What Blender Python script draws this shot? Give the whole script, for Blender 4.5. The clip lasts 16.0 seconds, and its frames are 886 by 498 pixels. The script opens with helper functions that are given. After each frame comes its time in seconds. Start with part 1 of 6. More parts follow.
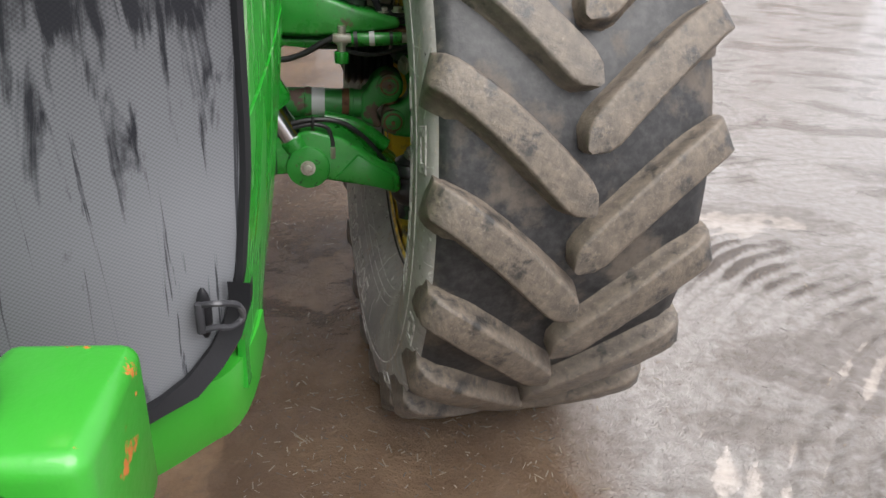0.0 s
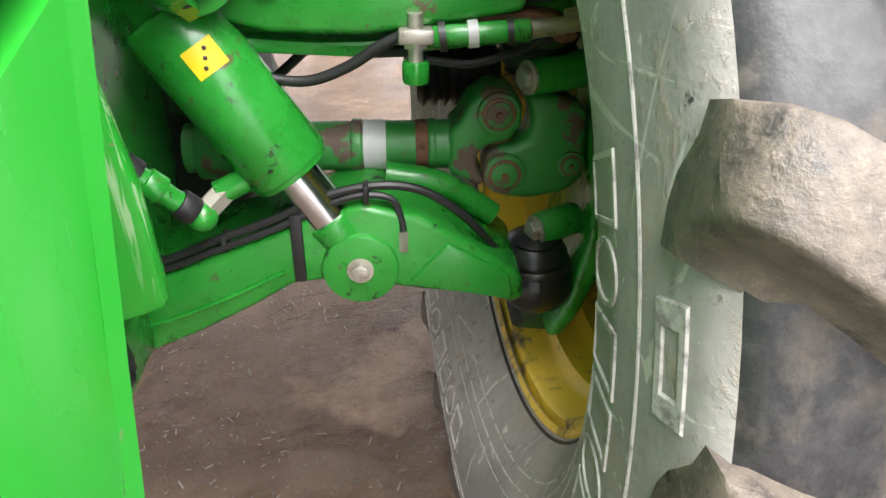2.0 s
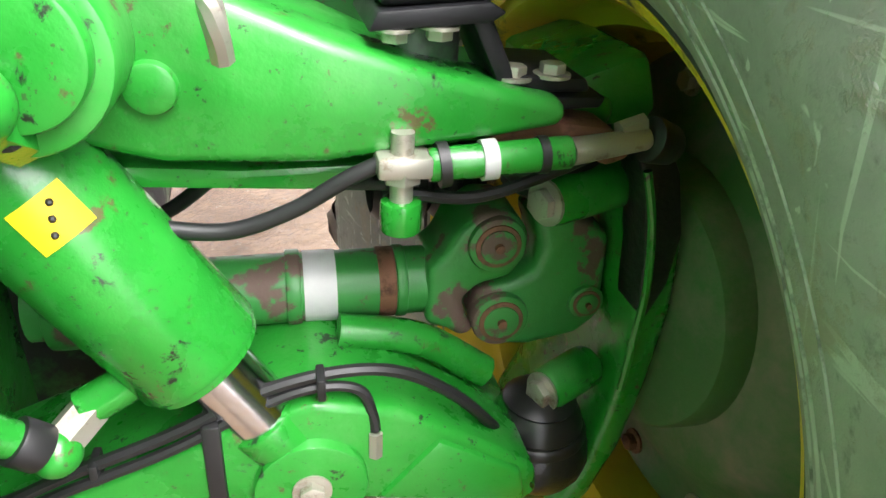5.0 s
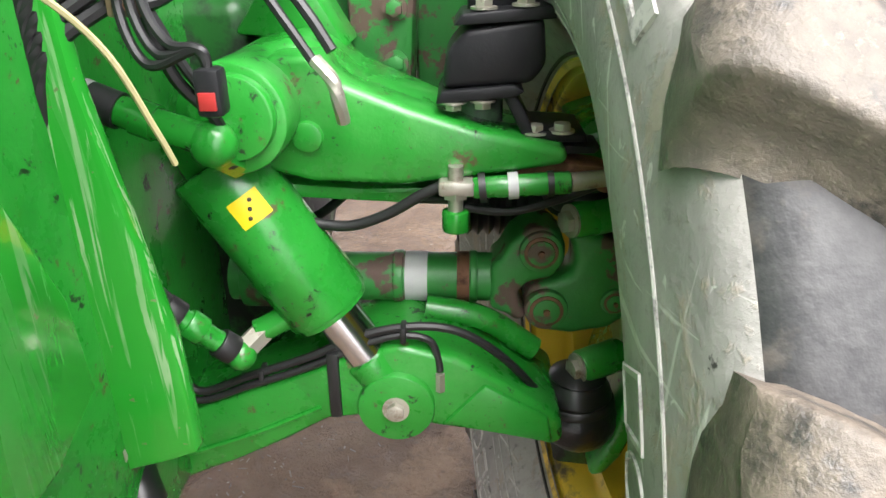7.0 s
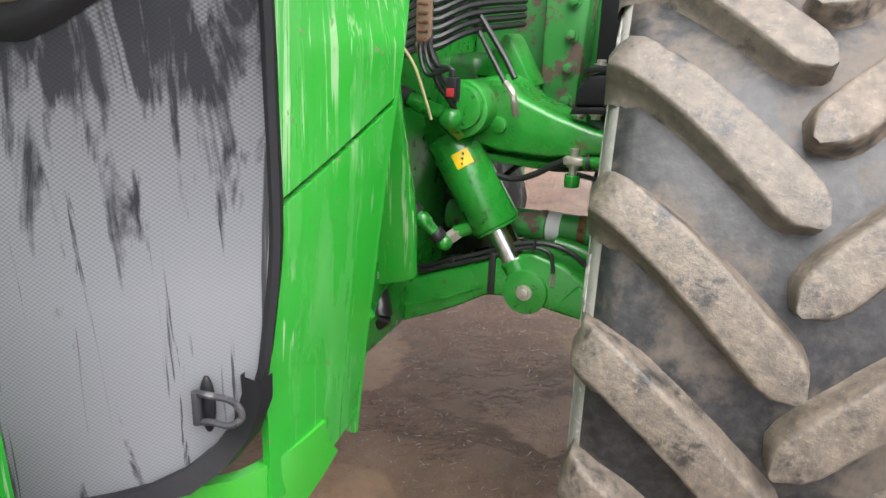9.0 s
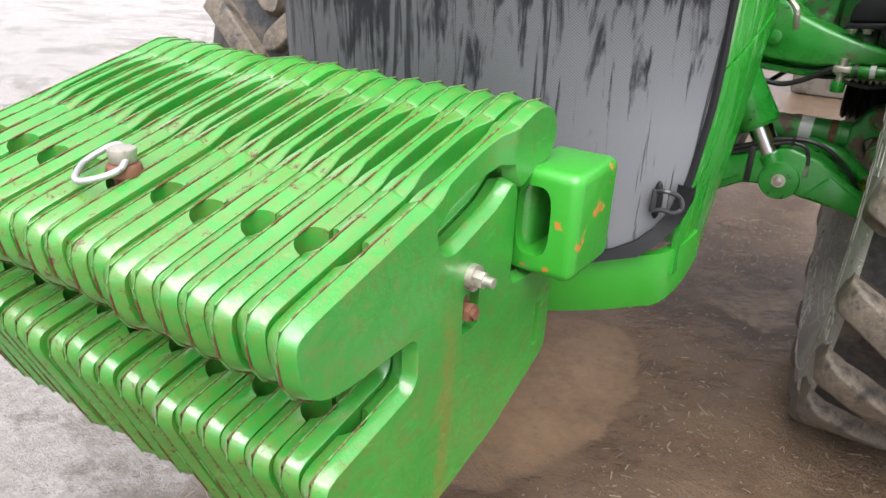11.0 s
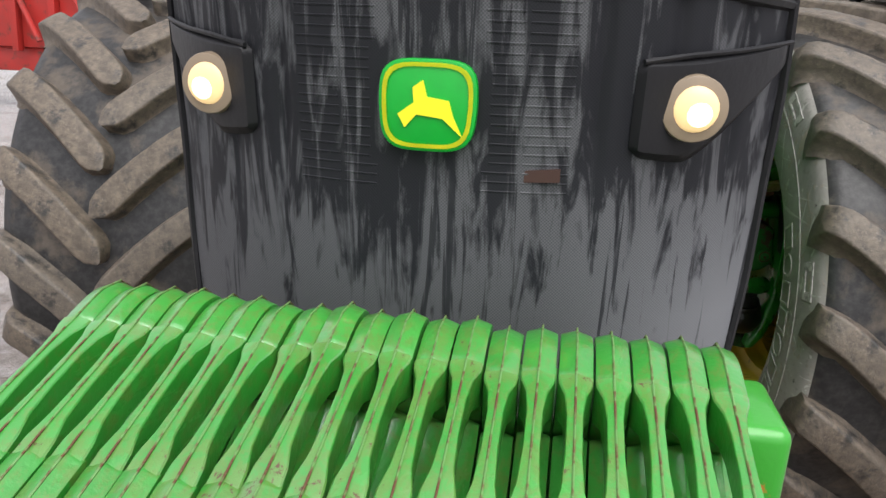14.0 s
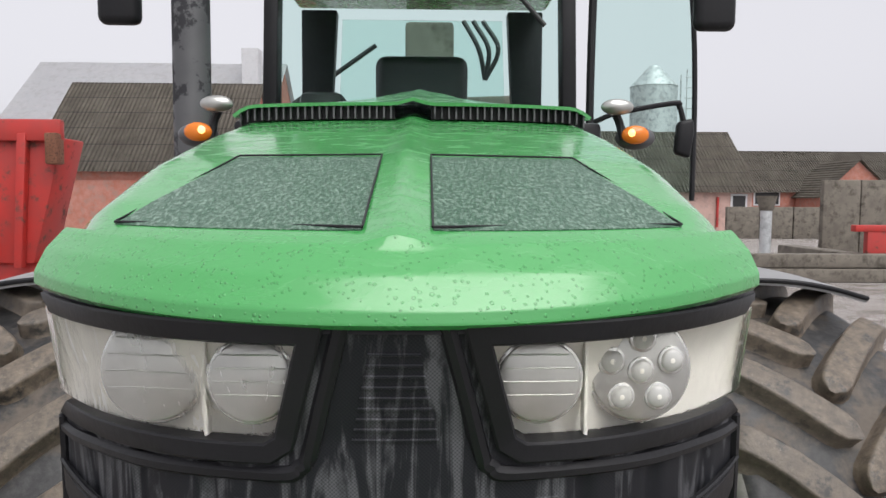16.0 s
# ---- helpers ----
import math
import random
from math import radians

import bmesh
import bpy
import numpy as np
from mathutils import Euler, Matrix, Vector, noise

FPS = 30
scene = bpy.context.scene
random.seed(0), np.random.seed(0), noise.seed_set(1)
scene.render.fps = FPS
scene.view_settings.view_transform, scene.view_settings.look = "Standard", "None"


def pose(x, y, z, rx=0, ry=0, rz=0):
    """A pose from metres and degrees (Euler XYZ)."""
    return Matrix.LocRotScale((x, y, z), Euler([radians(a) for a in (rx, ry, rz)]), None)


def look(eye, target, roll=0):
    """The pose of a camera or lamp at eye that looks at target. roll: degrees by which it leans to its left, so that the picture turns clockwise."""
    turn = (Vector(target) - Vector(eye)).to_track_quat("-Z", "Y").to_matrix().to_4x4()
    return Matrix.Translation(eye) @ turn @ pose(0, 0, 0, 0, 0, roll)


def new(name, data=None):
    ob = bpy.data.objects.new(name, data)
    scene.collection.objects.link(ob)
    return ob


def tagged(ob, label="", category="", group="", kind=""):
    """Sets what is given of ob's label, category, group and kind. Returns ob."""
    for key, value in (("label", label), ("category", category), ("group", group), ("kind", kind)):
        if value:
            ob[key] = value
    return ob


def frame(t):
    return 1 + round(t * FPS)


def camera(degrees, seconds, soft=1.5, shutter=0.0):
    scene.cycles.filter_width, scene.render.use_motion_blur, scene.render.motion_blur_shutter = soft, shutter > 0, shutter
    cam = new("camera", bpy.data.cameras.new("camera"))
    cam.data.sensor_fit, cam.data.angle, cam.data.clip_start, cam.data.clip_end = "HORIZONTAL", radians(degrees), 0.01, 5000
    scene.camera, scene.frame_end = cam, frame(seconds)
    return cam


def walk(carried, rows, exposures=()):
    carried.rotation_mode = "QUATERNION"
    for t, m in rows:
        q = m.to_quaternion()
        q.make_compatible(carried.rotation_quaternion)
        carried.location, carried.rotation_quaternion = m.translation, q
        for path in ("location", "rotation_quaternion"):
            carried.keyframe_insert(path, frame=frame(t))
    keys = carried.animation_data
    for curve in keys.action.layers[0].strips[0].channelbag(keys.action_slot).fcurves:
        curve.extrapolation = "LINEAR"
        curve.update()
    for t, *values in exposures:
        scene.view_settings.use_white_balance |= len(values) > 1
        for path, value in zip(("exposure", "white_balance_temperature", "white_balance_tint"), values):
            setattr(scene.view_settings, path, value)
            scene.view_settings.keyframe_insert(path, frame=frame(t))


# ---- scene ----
cam = camera(64.00, 16.0)
PATH = [
    (0, (0.590, -1.990, 1.335), (0.7260, -1.1085, 0.8781), 4.20),
    (0.5, (0.699, -1.747, 1.272), (0.7154, -0.8595, 0.8120), 2.60),
    (1, (0.745, -1.530, 1.231), (0.7214, -0.6470, 0.7605), 0.40),
    (1.5, (0.660, -1.324, 1.170), (0.6374, -0.4271, 0.7206), -1.20),
    (2, (0.560, -1.120, 1.194), (0.6112, -0.2511, 0.7029), 0.20),
    (2.5, (0.518, -0.978, 1.212), (0.6475, -0.1323, 0.6939), 2.41),
    (3, (0.488, -0.875, 1.205), (0.6393, -0.0410, 0.6762), 3.23),
    (3.5, (0.472, -0.790, 1.178), (0.6820, 0.0356, 0.6554), 4.19),
    (4, (0.485, -0.745, 1.185), (0.7024, 0.0802, 0.6646), 4.05),
    (4.2, (0.478, -0.732, 1.192), (0.7124, 0.0950, 0.6822), 4.13),
    (6.3, (0.527, -0.832, 1.244), (0.6372, 0.0505, 0.7896), 1.86),
    (6.5, (0.540, -0.893, 1.265), (0.6270, -0.0053, 0.8142), 1.55),
    (7, (0.588, -1.062, 1.290), (0.5600, -0.1660, 0.8835), -0.51),
    (7.5, (0.680, -1.286, 1.235), (0.5436, -0.3768, 0.9016), -1.79),
    (8, (0.775, -1.509, 1.190), (0.5708, -0.5584, 0.9165), -2.33),
    (8.2, (0.840, -1.570, 1.205), (0.5970, -0.6237, 0.9290), -1.90),
    (10.3, (0.920, -2.212, 1.320), (0.4635, -1.4032, 0.9497), 5.92),
    (10.5, (0.872, -2.278, 1.302), (0.3983, -1.4823, 0.9237), 4.96),
    (11, (0.734, -2.435, 1.282), (0.2476, -1.6639, 0.8760), 2.46),
    (11.5, (0.586, -2.464, 1.258), (0.1278, -1.6839, 0.8367), 0.83),
    (12, (0.442, -2.494, 1.275), (0.0602, -1.6876, 0.8300), 0.81),
    (12.5, (0.306, -2.567, 1.279), (-0.0064, -1.7325, 0.8351), 1.24),
    (13, (0.263, -2.600, 1.289), (0.0221, -1.7268, 0.8785), 2.38),
    (13.5, (0.220, -2.514, 1.338), (0.0351, -1.6006, 0.9831), 3.13),
    (14, (0.172, -2.359, 1.411), (0.0171, -1.4193, 1.1127), 2.20),
    (14.5, (0.112, -2.251, 1.601), (-0.0195, -1.3096, 1.2903), 1.20),
    (15, (0.010, -2.210, 1.656), (-0.0558, -1.2332, 1.4503), 1.00),
    (15.5, (0.022, -2.203, 1.722), (0.0006, -1.2107, 1.5979), 0.60),
    (16, (0.033, -2.225, 1.775), (0.0553, -1.2278, 1.7052), 0.30),
]
walk(cam, [(t, look(eye, target, roll)) for t, eye, target, roll in PATH], exposures=[(0, 1.0), (0.5, 1.35), (1, 1.55), (2, 2.2), (3, 2.7), (4.2, 2.95), (6.3, 2.55), (7, 2.25), (7.5, 1.9), (8.2, 1.7), (10.3, 1.45), (11.5, 1.08), (12.5, 0.82), (13.5, 0.68), (14.5, 0.68), (15.5, 0.55), (16, 0.4)])

from mathutils import geometry

# ---- light ----
world = bpy.data.worlds.new("sky")
scene.world = world
world.use_nodes = True
wn = world.node_tree
sky = wn.nodes.new("ShaderNodeTexSky")
sky.sky_type, sky.sun_disc = "NISHITA", False
sky.sun_elevation, sky.sun_rotation = radians(40), radians(160)
sky.air_density, sky.dust_density = 1.0, 6.0
dull = wn.nodes.new("ShaderNodeHueSaturation")
dull.inputs["Saturation"].default_value = 0.12
wn.links.new(sky.outputs[0], dull.inputs["Color"])
cloud = wn.nodes.new("ShaderNodeMix")
cloud.data_type = "RGBA"
cloud.inputs[0].default_value = 0.75
cloud.inputs[7].default_value = (6.55, 6.5, 7.0, 1)
wn.links.new(dull.outputs[0], cloud.inputs[6])
wn.links.new(cloud.outputs[2], wn.nodes["Background"].inputs["Color"])
wn.nodes["Background"].inputs["Strength"].default_value = 0.105
sun = new("sun", bpy.data.lights.new("sun", "SUN"))
sun.data.energy, sun.data.angle, sun.data.color = 2.3, radians(55), (1.0, 0.975, 0.96)
sun.matrix_world = look((2.2, -3.5, 8), (0, 0, 0))
scene.view_settings.exposure = 0.0


# ---- materials ----
def nodes_of(name):
    m = bpy.data.materials.new(name)
    m.use_nodes = True
    nt = m.node_tree
    return m, nt, nt.nodes["Principled BSDF"]


def noise_node(nt, scale, detail=5.0, rough=0.6, stretch=(1, 1, 1), distortion=0.0, space="Object"):
    tc = nt.nodes.new("ShaderNodeTexCoord" if space == "Object" else "ShaderNodeNewGeometry")
    mp = nt.nodes.new("ShaderNodeMapping")
    mp.inputs["Scale"].default_value = stretch
    n = nt.nodes.new("ShaderNodeTexNoise")
    n.inputs["Scale"].default_value, n.inputs["Detail"].default_value = scale, detail
    n.inputs["Roughness"].default_value, n.inputs["Distortion"].default_value = rough, distortion
    nt.links.new(tc.outputs[space], mp.inputs["Vector"])
    nt.links.new(mp.outputs[0], n.inputs["Vector"])
    return n.outputs["Fac"]


def ramp(nt, fac, lo, hi):
    r = nt.nodes.new("ShaderNodeMapRange")
    r.inputs["From Min"].default_value, r.inputs["From Max"].default_value = lo, hi
    nt.links.new(fac, r.inputs["Value"])
    return r.outputs[0]


def mix(nt, fac, a, b):
    """a and b: colours or sockets."""
    m = nt.nodes.new("ShaderNodeMix")
    m.data_type = "RGBA"
    for sock, v in ((m.inputs[0], fac), (m.inputs[6], a), (m.inputs[7], b)):
        if isinstance(v, (int, float)):
            sock.default_value = v
        elif isinstance(v, tuple):
            sock.default_value = (*v, 1)
        else:
            nt.links.new(v, sock)
    return m.outputs[2]


def bumped(nt, bsdf, fac, strength, distance=0.01):
    b = nt.nodes.new("ShaderNodeBump")
    b.inputs["Strength"].default_value, b.inputs["Distance"].default_value = strength, distance
    nt.links.new(fac, b.inputs["Height"])
    nt.links.new(b.outputs[0], bsdf.inputs["Normal"])


def worn(name, base, second, dirt, lo=0.58, hi=0.68, scale=9.0, rough=0.4, metal=0.0, grain=70.0, bump=0.15, stretch=(1, 1, 1), coat=0.0):
    """Paint or bare metal: two tones, stains of dirt with a noisy edge, fine grain."""
    m, nt, b = nodes_of(name)
    tone = mix(nt, ramp(nt, noise_node(nt, 3.0), 0.35, 0.65), base, second)
    fine = noise_node(nt, grain, 3.0)
    spot = ramp(nt, noise_node(nt, scale, 8.0, 0.68, stretch), lo, hi)
    col = mix(nt, spot, tone, dirt)
    nt.links.new(col, b.inputs["Base Color"])
    r = nt.nodes.new("ShaderNodeMapRange")
    r.inputs["To Min"].default_value, r.inputs["To Max"].default_value = rough, min(1.0, rough + 0.35)
    nt.links.new(spot, r.inputs["Value"])
    nt.links.new(r.outputs[0], b.inputs["Roughness"])
    b.inputs["Metallic"].default_value = metal
    b.inputs["Coat Weight"].default_value = coat
    bumped(nt, b, fine, bump, 0.002)
    return m


def plain(name, colour, rough=0.5, metal=0.0, emit=0.0):
    m, nt, b = nodes_of(name)
    tone = mix(nt, noise_node(nt, 40.0, 4.0), tuple(c * 0.85 for c in colour), tuple(min(1, c * 1.12) for c in colour))
    nt.links.new(tone, b.inputs["Base Color"])
    b.inputs["Roughness"].default_value, b.inputs["Metallic"].default_value = rough, metal
    if emit:
        b.inputs["Emission Color"].default_value = (*colour, 1)
        b.inputs["Emission Strength"].default_value = emit
    return m


def glass_mat(name, colour, rough=0.02, bump=0.0):
    m, nt, b = nodes_of(name)
    b.inputs["Base Color"].default_value = (*colour, 1)
    b.inputs["Transmission Weight"].default_value = 1.0
    b.inputs["Roughness"].default_value, b.inputs["IOR"].default_value = rough, 1.08
    if bump:
        bumped(nt, b, ramp(nt, noise_node(nt, 90.0, 3.0), 0.5, 0.7), bump, 0.004)
    return m


GREEN, GREEN2 = (0.018, 0.22, 0.026), (0.024, 0.27, 0.032)
M = {}
M["bowl"] = plain("dark_chrome_bowl", (0.46, 0.46, 0.44), 0.28, 0.7)
M["clampblock"] = worn("brown_clamp", (0.2, 0.13, 0.085), (0.25, 0.17, 0.11), (0.1, 0.06, 0.04), 0.5, 0.65, 30, 0.6)
M["redtab"] = plain("red_tab", (0.4, 0.03, 0.03), 0.4)
M["block"] = worn("chipped_block", (0.03, 0.29, 0.022), (0.045, 0.34, 0.035), (0.50, 0.15, 0.025), 0.605, 0.63, 20, 0.3, bump=0.3, coat=0.3)
M["seam"] = worn("chipped_seam", (0.14, 0.30, 0.10), (0.10, 0.24, 0.06), (0.11, 0.042, 0.02), 0.46, 0.56, 26, 0.45, bump=0.4)
M["oldgreen"] = worn("worn_shaft_paint", (0.035, 0.19, 0.045), (0.03, 0.23, 0.04), (0.12, 0.075, 0.06), 0.535, 0.575, 14, 0.42, bump=0.4)
# tone of the greasy parts; also the dark block that stands for shade
M["greasy"] = worn("grease_and_shade_paint", (0.014, 0.10, 0.018), (0.016, 0.14, 0.02), (0.008, 0.009, 0.008), 0.40, 0.52, 8, 0.35, bump=0.4)
M["rim"] = worn("yellow_rim", (0.80, 0.55, 0.03), (0.70, 0.46, 0.035), (0.14, 0.10, 0.06), 0.56, 0.66, 8, 0.4, bump=0.3)
M["cleanpaint"] = worn("smooth_green_paint", (0.03, 0.29, 0.022), (0.04, 0.33, 0.03), (0.10, 0.16, 0.05), 0.68, 0.78, 9, 0.3, bump=0.1, coat=0.3)
M["bead"] = plain("dark_bead_gap", (0.03, 0.028, 0.026), 0.6)
M["scuffed"] = worn("scuffed_ridge", (0.42, 0.40, 0.37), (0.5, 0.48, 0.45), (0.2, 0.19, 0.18), 0.5, 0.62, 40, 0.7)
M["disc"] = worn("muddy_disc", (0.07, 0.16, 0.06), (0.05, 0.19, 0.055), (0.25, 0.225, 0.18), 0.42, 0.60, 3.5, 0.6, bump=0.5)
M["grease"] = worn("thick_black_grease", (0.008, 0.008, 0.009), (0.014, 0.014, 0.015), (0.05, 0.05, 0.052), 0.62, 0.72, 60, 0.3, bump=0.9)
M["black"] = worn("black_plastic", (0.012, 0.012, 0.014), (0.018, 0.018, 0.02), (0.06, 0.06, 0.06), 0.66, 0.8, 20, 0.42, bump=0.3)
M["black"].node_tree.nodes["Principled BSDF"].inputs["Specular IOR Level"].default_value = 0.22
M["boot"] = plain("rubber_boot", (0.012, 0.012, 0.012), 0.35)
M["cable"] = plain("hose_rubber", (0.014, 0.014, 0.015), 0.45)
M["chrome"] = plain("chrome_rod", (0.75, 0.75, 0.78), 0.18, 1.0)
M["steel"] = worn("zinc_bolt", (0.45, 0.43, 0.38), (0.5, 0.47, 0.4), (0.2, 0.13, 0.08), 0.55, 0.7, 30, 0.4, 0.7)
M["rust"] = worn("rusty_steel", (0.16, 0.065, 0.035), (0.22, 0.1, 0.06), (0.08, 0.035, 0.025), 0.5, 0.65, 40, 0.7, 0.2)
M["ring"] = worn("galvanised_ring", (0.42, 0.42, 0.42), (0.5, 0.5, 0.5), (0.2, 0.12, 0.08), 0.55, 0.65, 30, 0.45, 0.6)
M["label"] = plain("yellow_label", (0.8, 0.55, 0.01), 0.4)
M["silver"] = plain("silver_label", (0.5, 0.5, 0.5), 0.45)
M["badge_green"] = plain("badge_green", (0.0, 0.36, 0.03), 0.35)
M["badge_yellow"] = plain("badge_yellow", (0.85, 0.8, 0.02), 0.35)
M["reflector"] = plain("lamp_reflector", (0.88, 0.86, 0.79), 0.3)
M["bulb"] = plain("lamp_bowl", (0.6, 0.6, 0.58), 0.15, 0.7)
M["lens"] = glass_mat("lens_glass", (0.97, 0.97, 0.94), 0.05, 0.25)
M["window"] = glass_mat("tinted_glass", (0.72, 0.88, 0.84), 0.0)
M["amber"] = plain("amber_lens", (0.6, 0.16, 0.015), 0.15, emit=0.12)
M["glow"] = plain("amber_glow", (1.0, 0.6, 0.2), 0.3, emit=1.5)
M["warm"] = plain("lit_lamp", (0.9, 0.62, 0.3), 0.3, emit=0.35)
M["clear"] = plain("clear_dome", (0.5, 0.5, 0.48), 0.12)
M["filament"] = plain("lit_filament", (1.0, 0.88, 0.66), 0.3, emit=0.9)
M["darkplate"] = plain("dull_plate", (0.05, 0.022, 0.016), 0.5)
M["faded"] = plain("faded_sticker", (0.5, 0.34, 0.12), 0.6)
M["bezel"] = plain("beige_bezel", (0.26, 0.2, 0.14), 0.3)
M["grey"] = worn("grey_fender", (0.2, 0.2, 0.205), (0.26, 0.26, 0.265), (0.2, 0.19, 0.18), 0.55, 0.7, 8, 0.45)
M["stack"] = worn("exhaust_steel", (0.09, 0.09, 0.095), (0.12, 0.12, 0.125), (0.04, 0.04, 0.045), 0.5, 0.53, 4, 0.45, 0.4)
M["trailer"] = worn("trailer_red", (0.42, 0.025, 0.02), (0.34, 0.03, 0.025), (0.12, 0.05, 0.04), 0.56, 0.66, 5, 0.5)
M["brick"] = worn("brick_wall", (0.36, 0.13, 0.09), (0.42, 0.2, 0.16), (0.3, 0.2, 0.17), 0.5, 0.65, 2, 0.85)
M["pinkwall"] = worn("pink_render", (0.45, 0.3, 0.26), (0.5, 0.34, 0.3), (0.3, 0.22, 0.2), 0.5, 0.65, 2, 0.85)
M["whiteroof"] = worn("pale_roof", (0.50, 0.51, 0.53), (0.54, 0.54, 0.56), (0.46, 0.46, 0.47), 0.5, 0.7, 2, 0.6)
M["concrete"] = worn("stained_concrete", (0.12, 0.105, 0.088), (0.17, 0.15, 0.125), (0.07, 0.062, 0.05), 0.5, 0.65, 4, 0.85)
M["silo"] = worn("silo_steel", (0.55, 0.57, 0.58), (0.5, 0.52, 0.53), (0.4, 0.41, 0.42), 0.5, 0.6, 3, 0.4, 0.5)
M["straw"] = plain("dry_straw", (0.55, 0.48, 0.25), 0.7)


def voronoi_node(nt, scale, feature="F1", stretch=(1, 1, 1)):
    tc = nt.nodes.new("ShaderNodeTexCoord")
    mp = nt.nodes.new("ShaderNodeMapping")
    mp.inputs["Scale"].default_value = stretch
    v = nt.nodes.new("ShaderNodeTexVoronoi")
    v.feature = feature
    v.inputs["Scale"].default_value = scale
    nt.links.new(tc.outputs["Object"], mp.inputs["Vector"])
    nt.links.new(mp.outputs[0], v.inputs["Vector"])
    return v.outputs["Distance"]


def calc(nt, op, a, b_=0.0, c=0.0):
    m = nt.nodes.new("ShaderNodeMath")
    m.operation = op
    for sock, v in zip(m.inputs, (a, b_, c)):
        if isinstance(v, (int, float)):
            sock.default_value = v
        else:
            nt.links.new(v, sock)
    return m.outputs[0]


def position(nt):
    geo = nt.nodes.new("ShaderNodeNewGeometry")
    sep = nt.nodes.new("ShaderNodeSeparateXYZ")
    nt.links.new(geo.outputs["Position"], sep.inputs[0])
    return geo, sep


def level(nt, fac, lo, hi):
    r = nt.nodes.new("ShaderNodeMapRange")
    r.inputs["To Min"].default_value, r.inputs["To Max"].default_value = lo, hi
    nt.links.new(fac, r.inputs["Value"])
    return r.outputs[0]


def grille_mat():
    m, nt, b = nodes_of("dusty_mesh_screen")
    tc = nt.nodes.new("ShaderNodeTexCoord")
    sep = nt.nodes.new("ShaderNodeSeparateXYZ")
    nt.links.new(tc.outputs["Object"], sep.inputs[0])
    streak = noise_node(nt, 1.0, 6.0, 0.6, (30, 1, 4.0), 1.2)
    blot = noise_node(nt, 13.0, 7.0, 0.65, (1.5, 1, 0.9))
    h = ramp(nt, sep.outputs["Z"], 1.24, 0.98)
    add = nt.nodes.new("ShaderNodeMath")
    add.operation = "MULTIPLY_ADD"
    nt.links.new(h, add.inputs[0])
    add.inputs[1].default_value = 0.17
    nt.links.new(streak, add.inputs[2])
    add2 = nt.nodes.new("ShaderNodeMath")
    add2.operation = "MULTIPLY_ADD"
    nt.links.new(blot, add2.inputs[0])
    add2.inputs[1].default_value = 0.35
    nt.links.new(add.outputs[0], add2.inputs[2])
    # the screen is made paler low down towards +x
    flank = calc(nt, "MULTIPLY", ramp(nt, sep.outputs["X"], 0.15, 0.42), ramp(nt, sep.outputs["Z"], 1.25, 1.0))
    dust = ramp(nt, calc(nt, "MULTIPLY_ADD", flank, 0.11, add2.outputs[0]), 0.665, 0.77)
    drip = ramp(nt, noise_node(nt, 1.0, 5.0, 0.6, (40, 1, 1.5), 1.3), 0.60, 0.63)
    dust = calc(nt, "MULTIPLY", dust, calc(nt, "MULTIPLY_ADD", drip, -0.85, 1.0))
    col = mix(nt, dust, (0.011, 0.012, 0.016), mix(nt, flank, (0.105, 0.108, 0.116), (0.18, 0.187, 0.20)))
    # fine woven wire
    w = []
    for axis, k in (("X", 1400.0), ("Z", 1400.0)):
        s = nt.nodes.new("ShaderNodeMath")
        s.operation = "MULTIPLY"
        s.inputs[1].default_value = k
        nt.links.new(sep.outputs[axis], s.inputs[0])
        s2 = nt.nodes.new("ShaderNodeMath")
        s2.operation = "SINE"
        nt.links.new(s.outputs[0], s2.inputs[0])
        w.append(s2.outputs[0])
    mul = nt.nodes.new("ShaderNodeMath")
    mul.operation = "MULTIPLY"
    nt.links.new(w[0], mul.inputs[0])
    nt.links.new(w[1], mul.inputs[1])
    wire = ramp(nt, mul.outputs[0], -0.6, 0.9)
    col2 = mix(nt, wire, col, (0.02, 0.02, 0.022))
    half = mix(nt, calc(nt, "MULTIPLY_ADD", flank, -0.45, 0.62), col, col2)
    nt.links.new(half, b.inputs["Base Color"])
    b.inputs["Roughness"].default_value = 0.6
    b.inputs["Specular IOR Level"].default_value = 0.25
    bumped(nt, b, mul.outputs[0], 0.08, 0.002)
    return m


